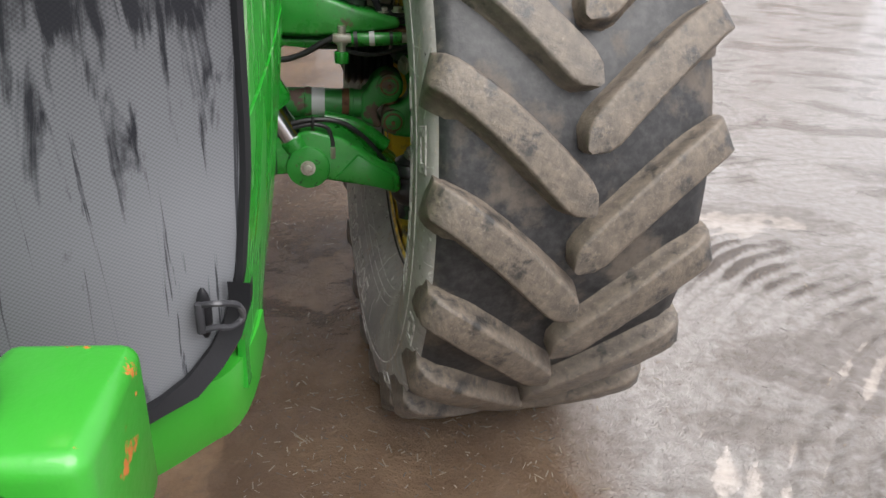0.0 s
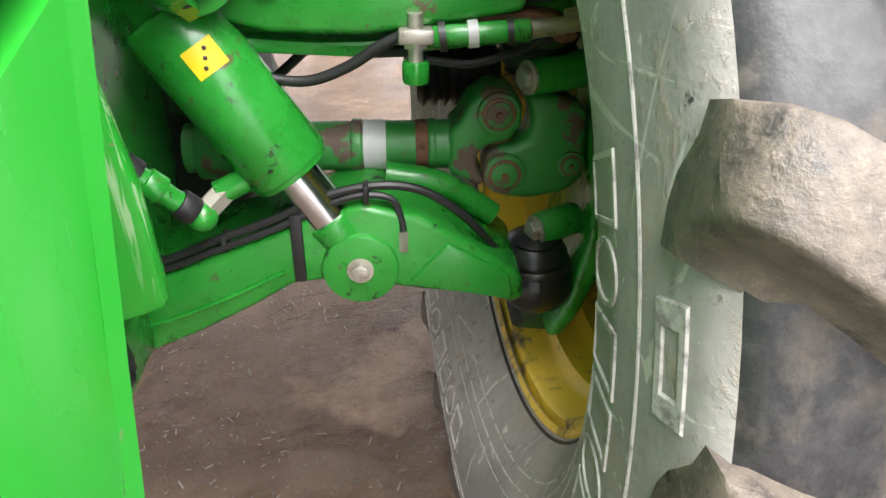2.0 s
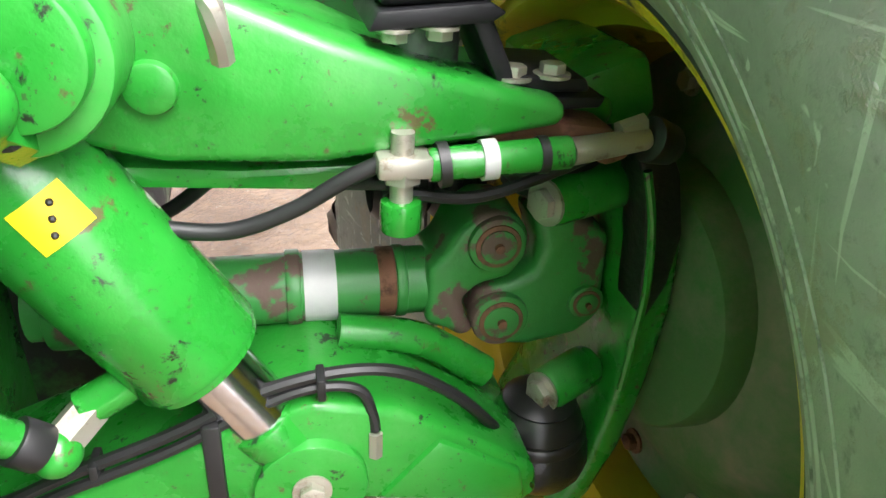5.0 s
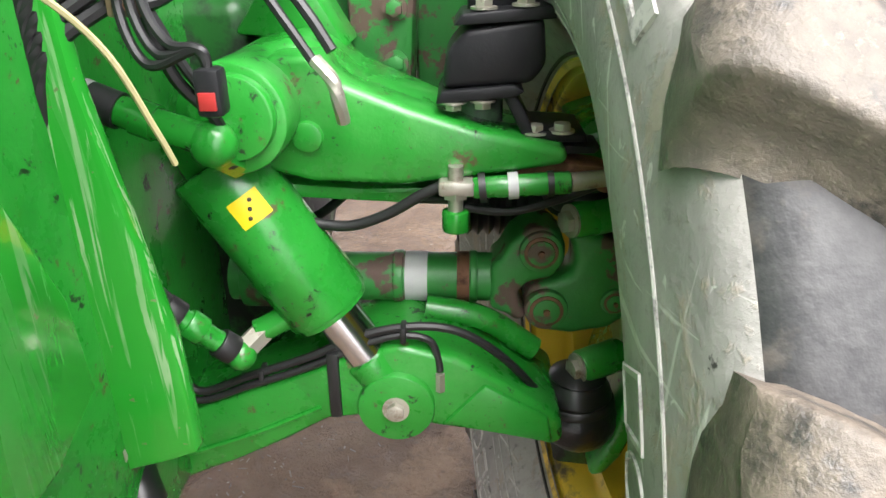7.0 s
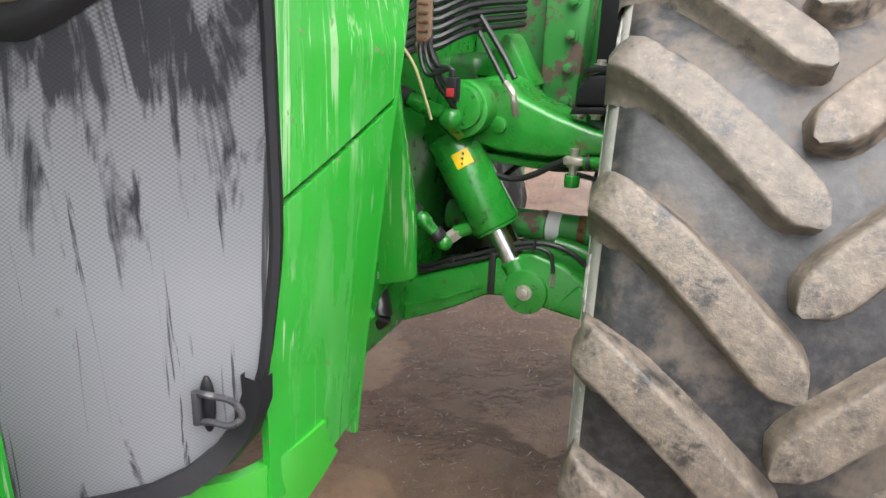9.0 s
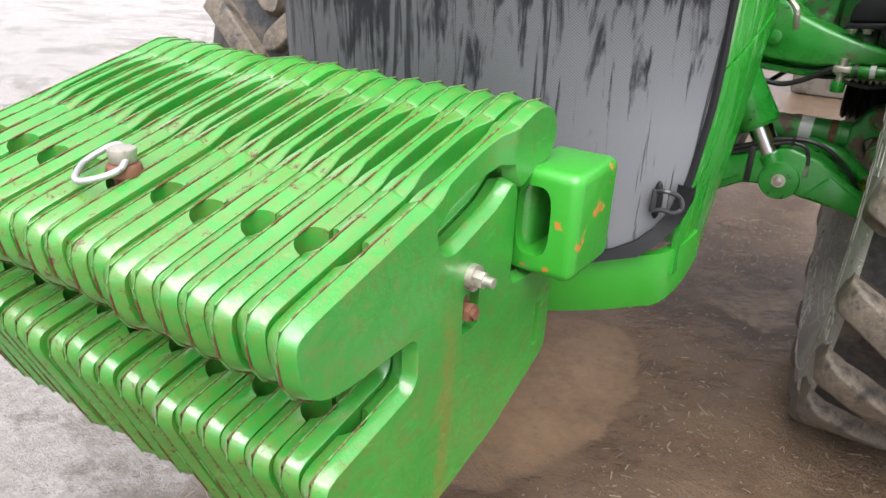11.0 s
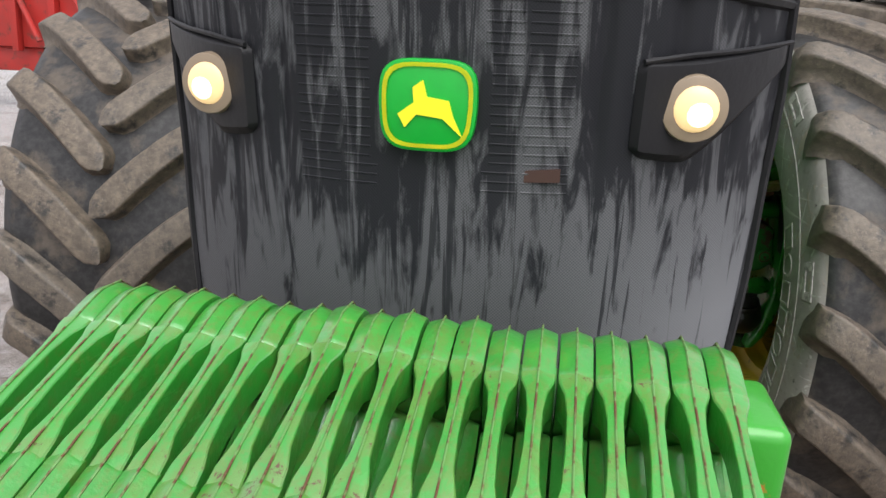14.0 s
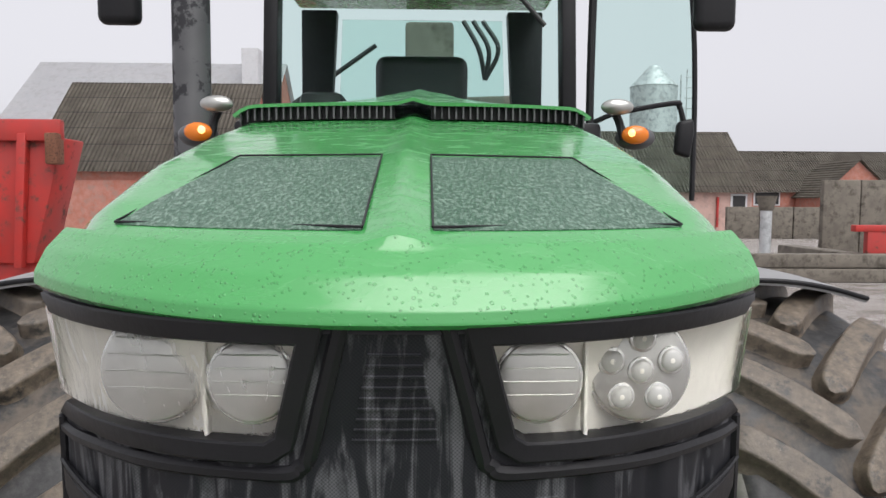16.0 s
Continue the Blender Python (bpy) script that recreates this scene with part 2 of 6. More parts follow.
def ground_mat():
    m, nt, b = nodes_of("wet_mud")
    geo, sep = position(nt)
    n1 = noise_node(nt, 2.2, 8.0, 0.65)
    n2 = noise_node(nt, 26.0, 8.0, 0.72)
    n3 = noise_node(nt, 95.0, 4.0, 0.7)
    water = ramp(nt, calc(nt, "MULTIPLY_ADD", n2, 0.006, sep.outputs["Z"]), -0.009, -0.013)
    mud = mix(nt, ramp(nt, n1, 0.38, 0.62), (0.115, 0.070, 0.040), (0.205, 0.135, 0.082))
    mud = mix(nt, ramp(nt, n2, 0.56, 0.7), mud, (0.13, 0.095, 0.068))
    # paler ground beside the tractor
    ahead = calc(nt, "MULTIPLY", ramp(nt, sep.outputs["X"], -0.2, -0.7), ramp(nt, sep.outputs["Y"], -0.9, -1.4))
    ahead = calc(nt, "MAXIMUM", ahead, ramp(nt, sep.outputs["X"], -1.1, -1.6))
    out = calc(nt, "MAXIMUM", ramp(nt, sep.outputs["X"], 1.05, 1.5), ahead)
    out = ramp(nt, calc(nt, "MULTIPLY_ADD", n1, 1.0, out), 0.75, 1.25)
    slab_ = mix(nt, ramp(nt, n2, 0.40, 0.62), (0.46, 0.43, 0.41), (0.34, 0.31, 0.29))
    slab_ = mix(nt, ramp(nt, n3, 0.66, 0.76), slab_, (0.16, 0.135, 0.115))
    ridge = ramp(nt, calc(nt, "MULTIPLY_ADD", n2, 0.012, sep.outputs["Z"]), 0.012, 0.02)
    slab_ = mix(nt, ridge, slab_, (0.13, 0.105, 0.088))
    stain = ramp(nt, noise_node(nt, 1.3, 7.0, 0.62, (1, 1.8, 1), 0.6), 0.50, 0.60)
    slab_ = mix(nt, calc(nt, "MULTIPLY", stain, 0.5), slab_, (0.125, 0.095, 0.072))
    mud = mix(nt, out, mud, slab_)
    col = mix(nt, water, mud, mix(nt, 0.85, mud, mix(nt, out, (0.25, 0.16, 0.092), (0.42, 0.365, 0.315))))
    nt.links.new(col, b.inputs["Base Color"])
    wet = level(nt, ramp(nt, n2, 0.35, 0.65), 0.04, 0.25)
    rr = mix(nt, water, wet, (0.04, 0.04, 0.04))
    nt.links.new(rr, b.inputs["Roughness"])
    nt.links.new(calc(nt, "MULTIPLY_ADD", out, 0.25, level(nt, water, 0.5, 0.27)), b.inputs["Specular IOR Level"])
    h = calc(nt, "MULTIPLY_ADD", n3, 0.7, n2)
    bm_ = nt.nodes.new("ShaderNodeBump")
    nt.links.new(calc(nt, "MULTIPLY_ADD", water, -0.97, 1.0), bm_.inputs["Strength"])
    bm_.inputs["Distance"].default_value = 0.028
    nt.links.new(h, bm_.inputs["Height"])
    nt.links.new(bm_.outputs[0], b.inputs["Normal"])
    return m


def carcass_mat():
    m, nt, b = nodes_of("wet_tyre_rubber")
    n1, n2 = noise_node(nt, 6.0, 7.0, 0.66), noise_node(nt, 55.0, 4.0, 0.65)
    mud = ramp(nt, n1, 0.50, 0.60)
    col = mix(nt, mud, mix(nt, ramp(nt, n2, 0.4, 0.7), (0.012, 0.012, 0.013), (0.038, 0.037, 0.037)), mix(nt, n2, (0.055, 0.044, 0.035), (0.125, 0.103, 0.083)))
    nt.links.new(col, b.inputs["Base Color"])
    nt.links.new(level(nt, mud, 0.46, 0.68), b.inputs["Roughness"])
    bumped(nt, b, calc(nt, "MULTIPLY_ADD", n1, 3.0, n2), 0.25, 0.003)
    return m


def lug_mat():
    m, nt, b = nodes_of("muddy_lug")
    info = nt.nodes.new("ShaderNodeObjectInfo")
    n1, n2, n3 = noise_node(nt, 13.0, 8.0, 0.68), noise_node(nt, 130.0, 4.0, 0.7), noise_node(nt, 42.0, 5.0, 0.6)
    crust = mix(nt, ramp(nt, n3, 0.35, 0.65), (0.075, 0.060, 0.046), (0.16, 0.126, 0.094))
    crust = mix(nt, calc(nt, "MULTIPLY", info.outputs["Random"], 0.35), crust, (0.13, 0.12, 0.11))
    bare = ramp(nt, n1, 0.54, 0.62)
    col = mix(nt, bare, crust, (0.035, 0.033, 0.031))
    col = mix(nt, calc(nt, "MULTIPLY", ramp(nt, n2, 0.58, 0.75), 0.5), col, (0.3, 0.25, 0.2))
    nt.links.new(col, b.inputs["Base Color"])
    nt.links.new(level(nt, bare, 0.55, 0.33), b.inputs["Roughness"])
    bumped(nt, b, calc(nt, "MULTIPLY_ADD", n3, 1.6, n2), 0.55, 0.003)
    return m


def sidewall_mat():
    """Dusty grey rubber, damp in places, with pale scratches and dried splashes."""
    m, nt, b = nodes_of("sidewall_rubber")
    n1, n2 = noise_node(nt, 4.0, 8.0, 0.66), noise_node(nt, 70.0, 4.0, 0.65)
    col = mix(nt, ramp(nt, n1, 0.36, 0.64), (0.21, 0.2, 0.19), (0.37, 0.35, 0.325))
    col = mix(nt, calc(nt, "MULTIPLY", ramp(nt, n2, 0.56, 0.72), 0.6), col, (0.13, 0.122, 0.115))
    for k, st in enumerate(((2, 70, 6), (2, 7, 80), (3, 40, 38))):
        sc = ramp(nt, noise_node(nt, 0.5 + 0.17 * k, 3.0, 0.5, st, 0.9), 0.665, 0.69)
        col = mix(nt, calc(nt, "MULTIPLY", sc, 0.75), col, (0.56, 0.54, 0.51))
    speck = ramp(nt, noise_node(nt, 24.0, 5.0, 0.6), 0.70, 0.73)
    col = mix(nt, speck, col, (0.03, 0.027, 0.025))
    crust = ramp(nt, calc(nt, "MULTIPLY_ADD", n2, 0.25, noise_node(nt, 9.0, 9.0, 0.7, (1, 1, 1), 0.8)), 0.66, 0.74)
    col = mix(nt, calc(nt, "MULTIPLY", crust, 0.7), col, (0.34, 0.28, 0.22))
    damp = ramp(nt, noise_node(nt, 3.0, 8.0, 0.7, (1, 1, 1), 0.5), 0.60, 0.70)
    col = mix(nt, calc(nt, "MULTIPLY", damp, 0.6), col, (0.10, 0.095, 0.09))
    nt.links.new(col, b.inputs["Base Color"])
    nt.links.new(level(nt, damp, 0.72, 0.4), b.inputs["Roughness"])
    bumped(nt, b, calc(nt, "MULTIPLY_ADD", crust, 0.8, calc(nt, "MULTIPLY_ADD", n1, 2.0, n2)), 0.4, 0.004)
    return m


def weight_mat():
    """Thick glossy paint, rubbed through to rust on patches, most round the hitch pin."""
    m, nt, b = nodes_of("weight_paint")
    geo, sep = position(nt)
    far = nt.nodes.new("ShaderNodeVectorMath")
    far.operation = "DISTANCE"
    far.inputs[1].default_value = (0.03, -1.98, 0.93)
    nt.links.new(geo.outputs["Position"], far.inputs[0])
    close = ramp(nt, far.outputs["Value"], 0.40, 0.05)
    nrm = nt.nodes.new("ShaderNodeSeparateXYZ")
    nt.links.new(geo.outputs["Normal"], nrm.inputs[0])
    edge = calc(nt, "MULTIPLY", ramp(nt, geo.outputs["Pointiness"], 0.53, 0.60), ramp(nt, calc(nt, "ABSOLUTE", nrm.outputs["X"]), 0.95, 0.8))
    info = nt.nodes.new("ShaderNodeObjectInfo")
    n1, n2, n3 = noise_node(nt, 85.0, 9.0, 0.72, (1, 0.7, 0.8), 0.4, "Position"), noise_node(nt, 90.0, 3.0, space="Position"), noise_node(nt, 4.0, 5.0, 0.6, space="Position")
    amount = calc(nt, "MULTIPLY_ADD", close, 0.095, n1)
    amount = calc(nt, "MULTIPLY_ADD", ramp(nt, sep.outputs["Z"], 0.88, 0.78), 0.03, amount)
    amount = calc(nt, "MULTIPLY_ADD", edge, 0.10, amount)
    amount = calc(nt, "MULTIPLY_ADD", info.outputs["Random"], 0.02, amount)
    big = noise_node(nt, 7.0, 4.0, 0.6, space="Position")
    amount = calc(nt, "MULTIPLY_ADD", big, 0.22, amount)
    rust = ramp(nt, amount, 0.825, 0.865)
    tone = mix(nt, ramp(nt, n3, 0.35, 0.65), (0.022, 0.235, 0.024), (0.040, 0.295, 0.036))
    tone = mix(nt, calc(nt, "MULTIPLY", edge, 0.35), tone, (0.18, 0.42, 0.16))
    # brown film round the patches
    tone = mix(nt, calc(nt, "MULTIPLY", ramp(nt, amount, 0.64, 0.74), 0.4), tone, (0.16, 0.17, 0.04))
    col = mix(nt, rust, tone, mix(nt, n2, (0.05, 0.018, 0.013), (0.135, 0.05, 0.028)))
    # ochre run-off down the open flank below the grip
    wob = calc(nt, "MULTIPLY_ADD", n1, 0.035, calc(nt, "MULTIPLY_ADD", n3, 0.05, sep.outputs["Y"]))
    run = calc(nt, "MULTIPLY", ramp(nt, calc(nt, "ABSOLUTE", calc(nt, "SUBTRACT", wob, -1.797)), 0.022, 0.002), ramp(nt, sep.outputs["X"], 0.36, 0.37))
    run = calc(nt, "MULTIPLY", calc(nt, "MULTIPLY", run, ramp(nt, sep.outputs["Z"], 0.93, 0.86)), level(nt, n1, 0.1, 1.0))
    col = mix(nt, calc(nt, "MULTIPLY", run, 0.75), col, (0.25, 0.15, 0.03))
    nt.links.new(col, b.inputs["Base Color"])
    wetness = ramp(nt, noise_node(nt, 9.0, 6.0, 0.65, (1, 0.4, 1), 0.5, "Position"), 0.40, 0.60)
    nt.links.new(level(nt, rust, 0.3, 0.75), b.inputs["Roughness"])
    nt.links.new(level(nt, wetness, 0.35, 1.0), b.inputs["Coat Weight"])
    nt.links.new(level(nt, wetness, 0.30, 0.10), b.inputs["Coat Roughness"])
    b.inputs["Coat IOR"].default_value = 1.6
    bumped(nt, b, calc(nt, "MULTIPLY_ADD", n3, 3.0, n2), 0.32, 0.003)
    return m


def frame_mat():
    """Chassis paint with oil specks, rust pits and a thin film of dust."""
    m, nt, b = nodes_of("frame_paint")
    n1, n2, n3 = noise_node(nt, 7.0, 7.0, 0.65), noise_node(nt, 60.0, 3.0, 0.6), noise_node(nt, 22.0, 8.0, 0.72)
    tone = mix(nt, ramp(nt, n1, 0.35, 0.65), (0.012, 0.19, 0.018), (0.022, 0.27, 0.03))
    tone = mix(nt, calc(nt, "MULTIPLY", ramp(nt, n1, 0.55, 0.75), 0.4), tone, (0.12, 0.26, 0.1))
    tone = mix(nt, calc(nt, "MULTIPLY", ramp(nt, n3, 0.615, 0.65), 0.85), tone, (0.10, 0.052, 0.034))
    oil = ramp(nt, noise_node(nt, 34.0, 6.0, 0.7, (1, 1, 1), 0.4), 0.61, 0.66)
    speck = ramp(nt, noise_node(nt, 150.0, 3.0, 0.6), 0.66, 0.70)
    tone = mix(nt, calc(nt, "MULTIPLY", speck, 0.7), tone, (0.045, 0.04, 0.025))
    col = mix(nt, oil, tone, (0.010, 0.018, 0.010))
    nt.links.new(col, b.inputs["Base Color"])
    nt.links.new(level(nt, ramp(nt, n1, 0.4, 0.7), 0.22, 0.48), b.inputs["Roughness"])
    b.inputs["Coat Weight"].default_value = 0.3
    b.inputs["Coat Roughness"].default_value = 0.15
    bumped(nt, b, calc(nt, "MULTIPLY_ADD", n1, 3.0, n2), 0.22, 0.003)
    return m


def roof_mat():
    """Old fibre cement sheets: ribs down the slope, moss and pale wear."""
    m, nt, b = nodes_of("mossy_roof")
    geo, sep = position(nt)
    rib = calc(nt, "SINE", calc(nt, "MULTIPLY", sep.outputs["X"], 30.0))
    row = calc(nt, "LESS_THAN", calc(nt, "FRACT", calc(nt, "MULTIPLY", sep.outputs["Z"], 1.15)), 0.06)
    n1, n2 = noise_node(nt, 0.7, 7.0, 0.65), noise_node(nt, 5.0, 6.0, 0.7)
    col = mix(nt, ramp(nt, n1, 0.35, 0.65), (0.12, 0.105, 0.085), (0.19, 0.17, 0.14))
    col = mix(nt, ramp(nt, n2, 0.58, 0.72), col, (0.075, 0.07, 0.045))
    col = mix(nt, calc(nt, "MULTIPLY", row, 0.6), col, (0.05, 0.045, 0.04))
    nt.links.new(col, b.inputs["Base Color"])
    b.inputs["Roughness"].default_value = 0.85
    bumped(nt, b, rib, 0.9, 0.05)
    return m


def panel_mat():
    """Body paint with long pale scratches and specks of dust."""
    m, nt, b = nodes_of("panel_paint")
    n3, n2 = noise_node(nt, 3.0), noise_node(nt, 120.0, 3.0)
    tone = mix(nt, n3, (0.016, 0.27, 0.02), (0.024, 0.32, 0.03))
    scr = ramp(nt, noise_node(nt, 1.0, 4.0, 0.6, (55, 55, 3.0), 1.1), 0.57, 0.61)
    patch = ramp(nt, noise_node(nt, 5.0, 3.0), 0.38, 0.56)
    film = ramp(nt, noise_node(nt, 1.0, 5.0, 0.6, (16, 16, 2.0), 0.8), 0.5, 0.75)
    tone = mix(nt, calc(nt, "MULTIPLY", film, 0.28), tone, (0.2, 0.42, 0.18))
    col = mix(nt, calc(nt, "MULTIPLY", calc(nt, "MULTIPLY", scr, patch), 0.6), tone, (0.42, 0.56, 0.36))
    spot = ramp(nt, noise_node(nt, 60.0, 2.0), 0.70, 0.74)
    col = mix(nt, spot, col, (0.12, 0.2, 0.07))
    nt.links.new(col, b.inputs["Base Color"])
    nt.links.new(level(nt, film, 0.22, 0.45), b.inputs["Roughness"])
    b.inputs["Coat Weight"].default_value = 0.35
    bumped(nt, b, n2, 0.05, 0.002)
    return m


def streaked_mat():
    """Lamp glass with rain running down it."""
    m, nt, b = nodes_of("streaked_glass")
    b.inputs["Base Color"].default_value = (0.97, 0.97, 0.95, 1)
    b.inputs["Transmission Weight"].default_value = 1.0
    run = ramp(nt, noise_node(nt, 1.0, 5.0, 0.6, (60, 60, 7), 0.8), 0.48, 0.62)
    nt.links.new(level(nt, run, 0.04, 0.30), b.inputs["Roughness"])
    b.inputs["IOR"].default_value = 1.12
    bumped(nt, b, run, 0.6, 0.004)
    return m


def hood_mat():
    """Wet paint: standing drops, and films of water that run across it."""
    m, nt, b = nodes_of("wet_hood_paint")
    drops = ramp(nt, calc(nt, "MULTIPLY_ADD", noise_node(nt, 30.0, 2.0), 0.5, voronoi_node(nt, 125.0)), 0.50, 0.36)
    film = noise_node(nt, 26.0, 5.0, 0.6, (0.6, 1.6, 1), 0.8)
    tone = mix(nt, noise_node(nt, 3.0), (0.034, 0.265, 0.055), (0.05, 0.31, 0.078))
    nt.links.new(tone, b.inputs["Base Color"])
    b.inputs["Roughness"].default_value = 0.40
    b.inputs["Coat Weight"].default_value = 1.0
    nt.links.new(level(nt, ramp(nt, film, 0.42, 0.6), 0.08, 0.30), b.inputs["Coat Roughness"])
    bumped(nt, b, calc(nt, "MULTIPLY_ADD", film, 0.5, drops), 0.55, 0.004)
    return m


def wetmesh_mat():
    m, nt, b = nodes_of("wet_vent_mesh")
    v = noise_node(nt, 170.0, 4.0, 0.7, (1.3, 0.7, 1))
    col = mix(nt, ramp(nt, v, 0.47, 0.64), (0.03, 0.085, 0.05), (0.19, 0.28, 0.22))
    nt.links.new(col, b.inputs["Base Color"])
    b.inputs["Roughness"].default_value = 0.3
    bumped(nt, b, v, 0.5, 0.004)
    return m


def fleck_mat():
    m, nt, b = nodes_of("straw_glint_flecks")
    geo = nt.nodes.new("ShaderNodeNewGeometry")
    # the pale end of the range paints glints of wet mud
    col = mix(nt, geo.outputs["Random Per Island"], (0.05, 0.036, 0.024), (0.28, 0.22, 0.15))
    nt.links.new(col, b.inputs["Base Color"])
    b.inputs["Roughness"].default_value = 0.3
    return m


M["flecks"] = fleck_mat()
M["frame"], M["roof"] = frame_mat(), roof_mat()
M["weight"], M["panel"], M["rubber"], M["lug"], M["sidewall"], M["streaked"] = weight_mat(), panel_mat(), carcass_mat(), lug_mat(), sidewall_mat(), streaked_mat()
M["grille"], M["ground"], M["hood"], M["wetmesh"] = grille_mat(), ground_mat(), hood_mat(), wetmesh_mat()


# ---- building helpers ----
def seat_on(scale, tilt, y, z, x=0.0):
    """Where a sub-assembly sits: scale, tilt and shift fitted to the camera's view."""
    return Matrix.Translation((x, y, z)) @ Matrix.Rotation(radians(tilt), 4, "X") @ Matrix.Scale(scale, 4)


NOSE = seat_on(0.9219, -0.151, -0.2257, 0.1358)
PACK = seat_on(0.9158, -0.626, -0.2549, 0.1382)
AXLE = seat_on(1.0, 0.0, 0.0, 0.0, 0.0)
SEAT = [Matrix.Identity(4)]


def link(name, bm, material, parent=None, label="", smooth=True):
    bmesh.ops.transform(bm, matrix=SEAT[0], verts=bm.verts)
    me = bpy.data.meshes.new(name)
    bmesh.ops.recalc_face_normals(bm, faces=bm.faces)
    for f in bm.faces:
        f.smooth = smooth
    bm.to_mesh(me)
    bm.free()
    me.materials.append(material)
    ob = new(name, me)
    if smooth:
        me.set_sharp_from_angle(angle=radians(38))
    if parent:
        ob.parent = parent
    if label:
        ob["label"] = label
    return ob


def part(name, bm, material, parent, label="", smooth=True):
    return link(name, bm, M[material], parent, label, smooth)


def thing(name, label, category, group="", kind="", at=(0, 0, 0)):
    e = new(name)
    e.location = at
    return tagged(e, label, category, group, kind)


def bevel(bm, w, seg=2, angle=30):
    es = [e for e in bm.edges if len(e.link_faces) == 2 and e.calc_face_angle(0) > radians(angle)]
    if es and w > 0:
        bmesh.ops.bevel(bm, geom=es, offset=w, segments=seg, profile=0.5, affect="EDGES", clamp_overlap=True)


def box(lo, hi, w=0.004, seg=2, bm=None):
    own = bmesh.new()
    c = [(a + b) / 2 for a, b in zip(lo, hi)]
    bmesh.ops.create_cube(own, size=1, matrix=Matrix.LocRotScale(c, None, [b - a for a, b in zip(lo, hi)]))
    bevel(own, w, seg)
    return merge(bm, own)


def merge(bm, own):
    if bm is None:
        return own
    me = bpy.data.meshes.new("tmp")
    own.to_mesh(me)
    own.free()
    bm.from_mesh(me)
    bpy.data.meshes.remove(me)
    return bm


def rod(a, b, r, r2=None, seg=24, bm=None, w=0.0):
    own = bmesh.new()
    a, b = Vector(a), Vector(b)
    d = b - a
    m = Matrix.Translation((a + b) / 2) @ d.to_track_quat("Z", "Y").to_matrix().to_4x4()
    bmesh.ops.create_cone(own, cap_ends=True, segments=seg, radius1=r, radius2=r if r2 is None else r2, depth=d.length, matrix=m)
    bevel(own, w, 2, 60)
    return merge(bm, own)


def ball(c, r, scale=(1, 1, 1), bm=None, seg=20):
    own = bmesh.new()
    bmesh.ops.create_uvsphere(own, u_segments=seg, v_segments=seg // 2, radius=r, matrix=Matrix.LocRotScale(c, None, scale))
    return merge(bm, own)


def smooth_line(pts, n=8):
    p = [Vector(q) for q in pts]
    p = [2 * p[0] - p[1]] + p + [2 * p[-1] - p[-2]]
    out = []
    for i in range(1, len(p) - 2):
        a, b, c, d = p[i - 1:i + 3]
        for k in range(n):
            t = k / n
            out.append(0.5 * ((2 * b) + (c - a) * t + (2 * a - 5 * b + 4 * c - d) * t * t + (3 * b - 3 * c + d - a) * t ** 3))
    return out + [p[-2]]


def hose(pts, r, n=8, seg=10, bm=None):
    own = bmesh.new()
    line = smooth_line(pts, n)
    rings, up = [], Vector((0.13, 0.27, 0.95)).normalized()
    for i, q in enumerate(line):
        d = (line[min(i + 1, len(line) - 1)] - line[max(i - 1, 0)]).normalized()
        s = d.cross(up).normalized()
        u = s.cross(d).normalized()
        rings.append([own.verts.new(q + r * (math.cos(k * 2 * math.pi / seg) * s + math.sin(k * 2 * math.pi / seg) * u)) for k in range(seg)])
    for a, b in zip(rings, rings[1:]):
        for k in range(seg):
            own.faces.new((a[k], a[(k + 1) % seg], b[(k + 1) % seg], b[k]))
    own.faces.new(rings[0])
    own.faces.new(rings[-1])
    return merge(bm, own)


def slab(pts, axis, lo, hi, w=0.006, seg=2, bm=None):
    """A polygon drawn in the plane across the axis (x: y,z; y: x,z; z: x,y), given thickness from lo to hi."""
    own = bmesh.new()
    k = "xyz".index(axis)

    def at(p, h):
        q = list(p)
        q.insert(k, h)
        return q
    a = [own.verts.new(at(p, lo)) for p in pts]
    b = [own.verts.new(at(p, hi)) for p in pts]
    own.faces.new(a)
    own.faces.new(list(reversed(b)))
    for i in range(len(pts)):
        j = (i + 1) % len(pts)
        own.faces.new((a[i], b[i], b[j], a[j]))
    bmesh.ops.recalc_face_normals(own, faces=own.faces)
    bevel(own, w, seg, 25)
    return merge(bm, own)


def lathe(profile, seg=64, bm=None, closed=False):
    """A profile of (x, radius) turned round the x axis."""
    own = bmesh.new()
    rings = []
    for x, r in profile:
        rings.append([own.verts.new((x, -r * math.cos(k * 2 * math.pi / seg), r * math.sin(k * 2 * math.pi / seg))) for k in range(seg)])
    for a, b in zip(rings, rings[1:]):
        for k in range(seg):
            own.faces.new((a[k], a[(k + 1) % seg], b[(k + 1) % seg], b[k]))
    return merge(bm, own)


def sheet(fn, nu, nv, thick=0.0, keep=None, bm=None):
    """A grid surface fn(u, v), u and v from 0 to 1; thick: pushed along the normals."""
    own = bmesh.new()
    g = [[own.verts.new(fn(i / nu, j / nv)) for j in range(nv + 1)] for i in range(nu + 1)]
    for i in range(nu):
        for j in range(nv):
            if keep is None or keep((i + 0.5) / nu, (j + 0.5) / nv):
                own.faces.new((g[i][j], g[i + 1][j], g[i + 1][j + 1], g[i][j + 1]))
    for v in [v for v in own.verts if not v.link_faces]:
        own.verts.remove(v)
    if thick:
        bmesh.ops.recalc_face_normals(own, faces=own.faces)
        bmesh.ops.solidify(own, geom=own.faces[:], thickness=thick)
    return merge(bm, own)


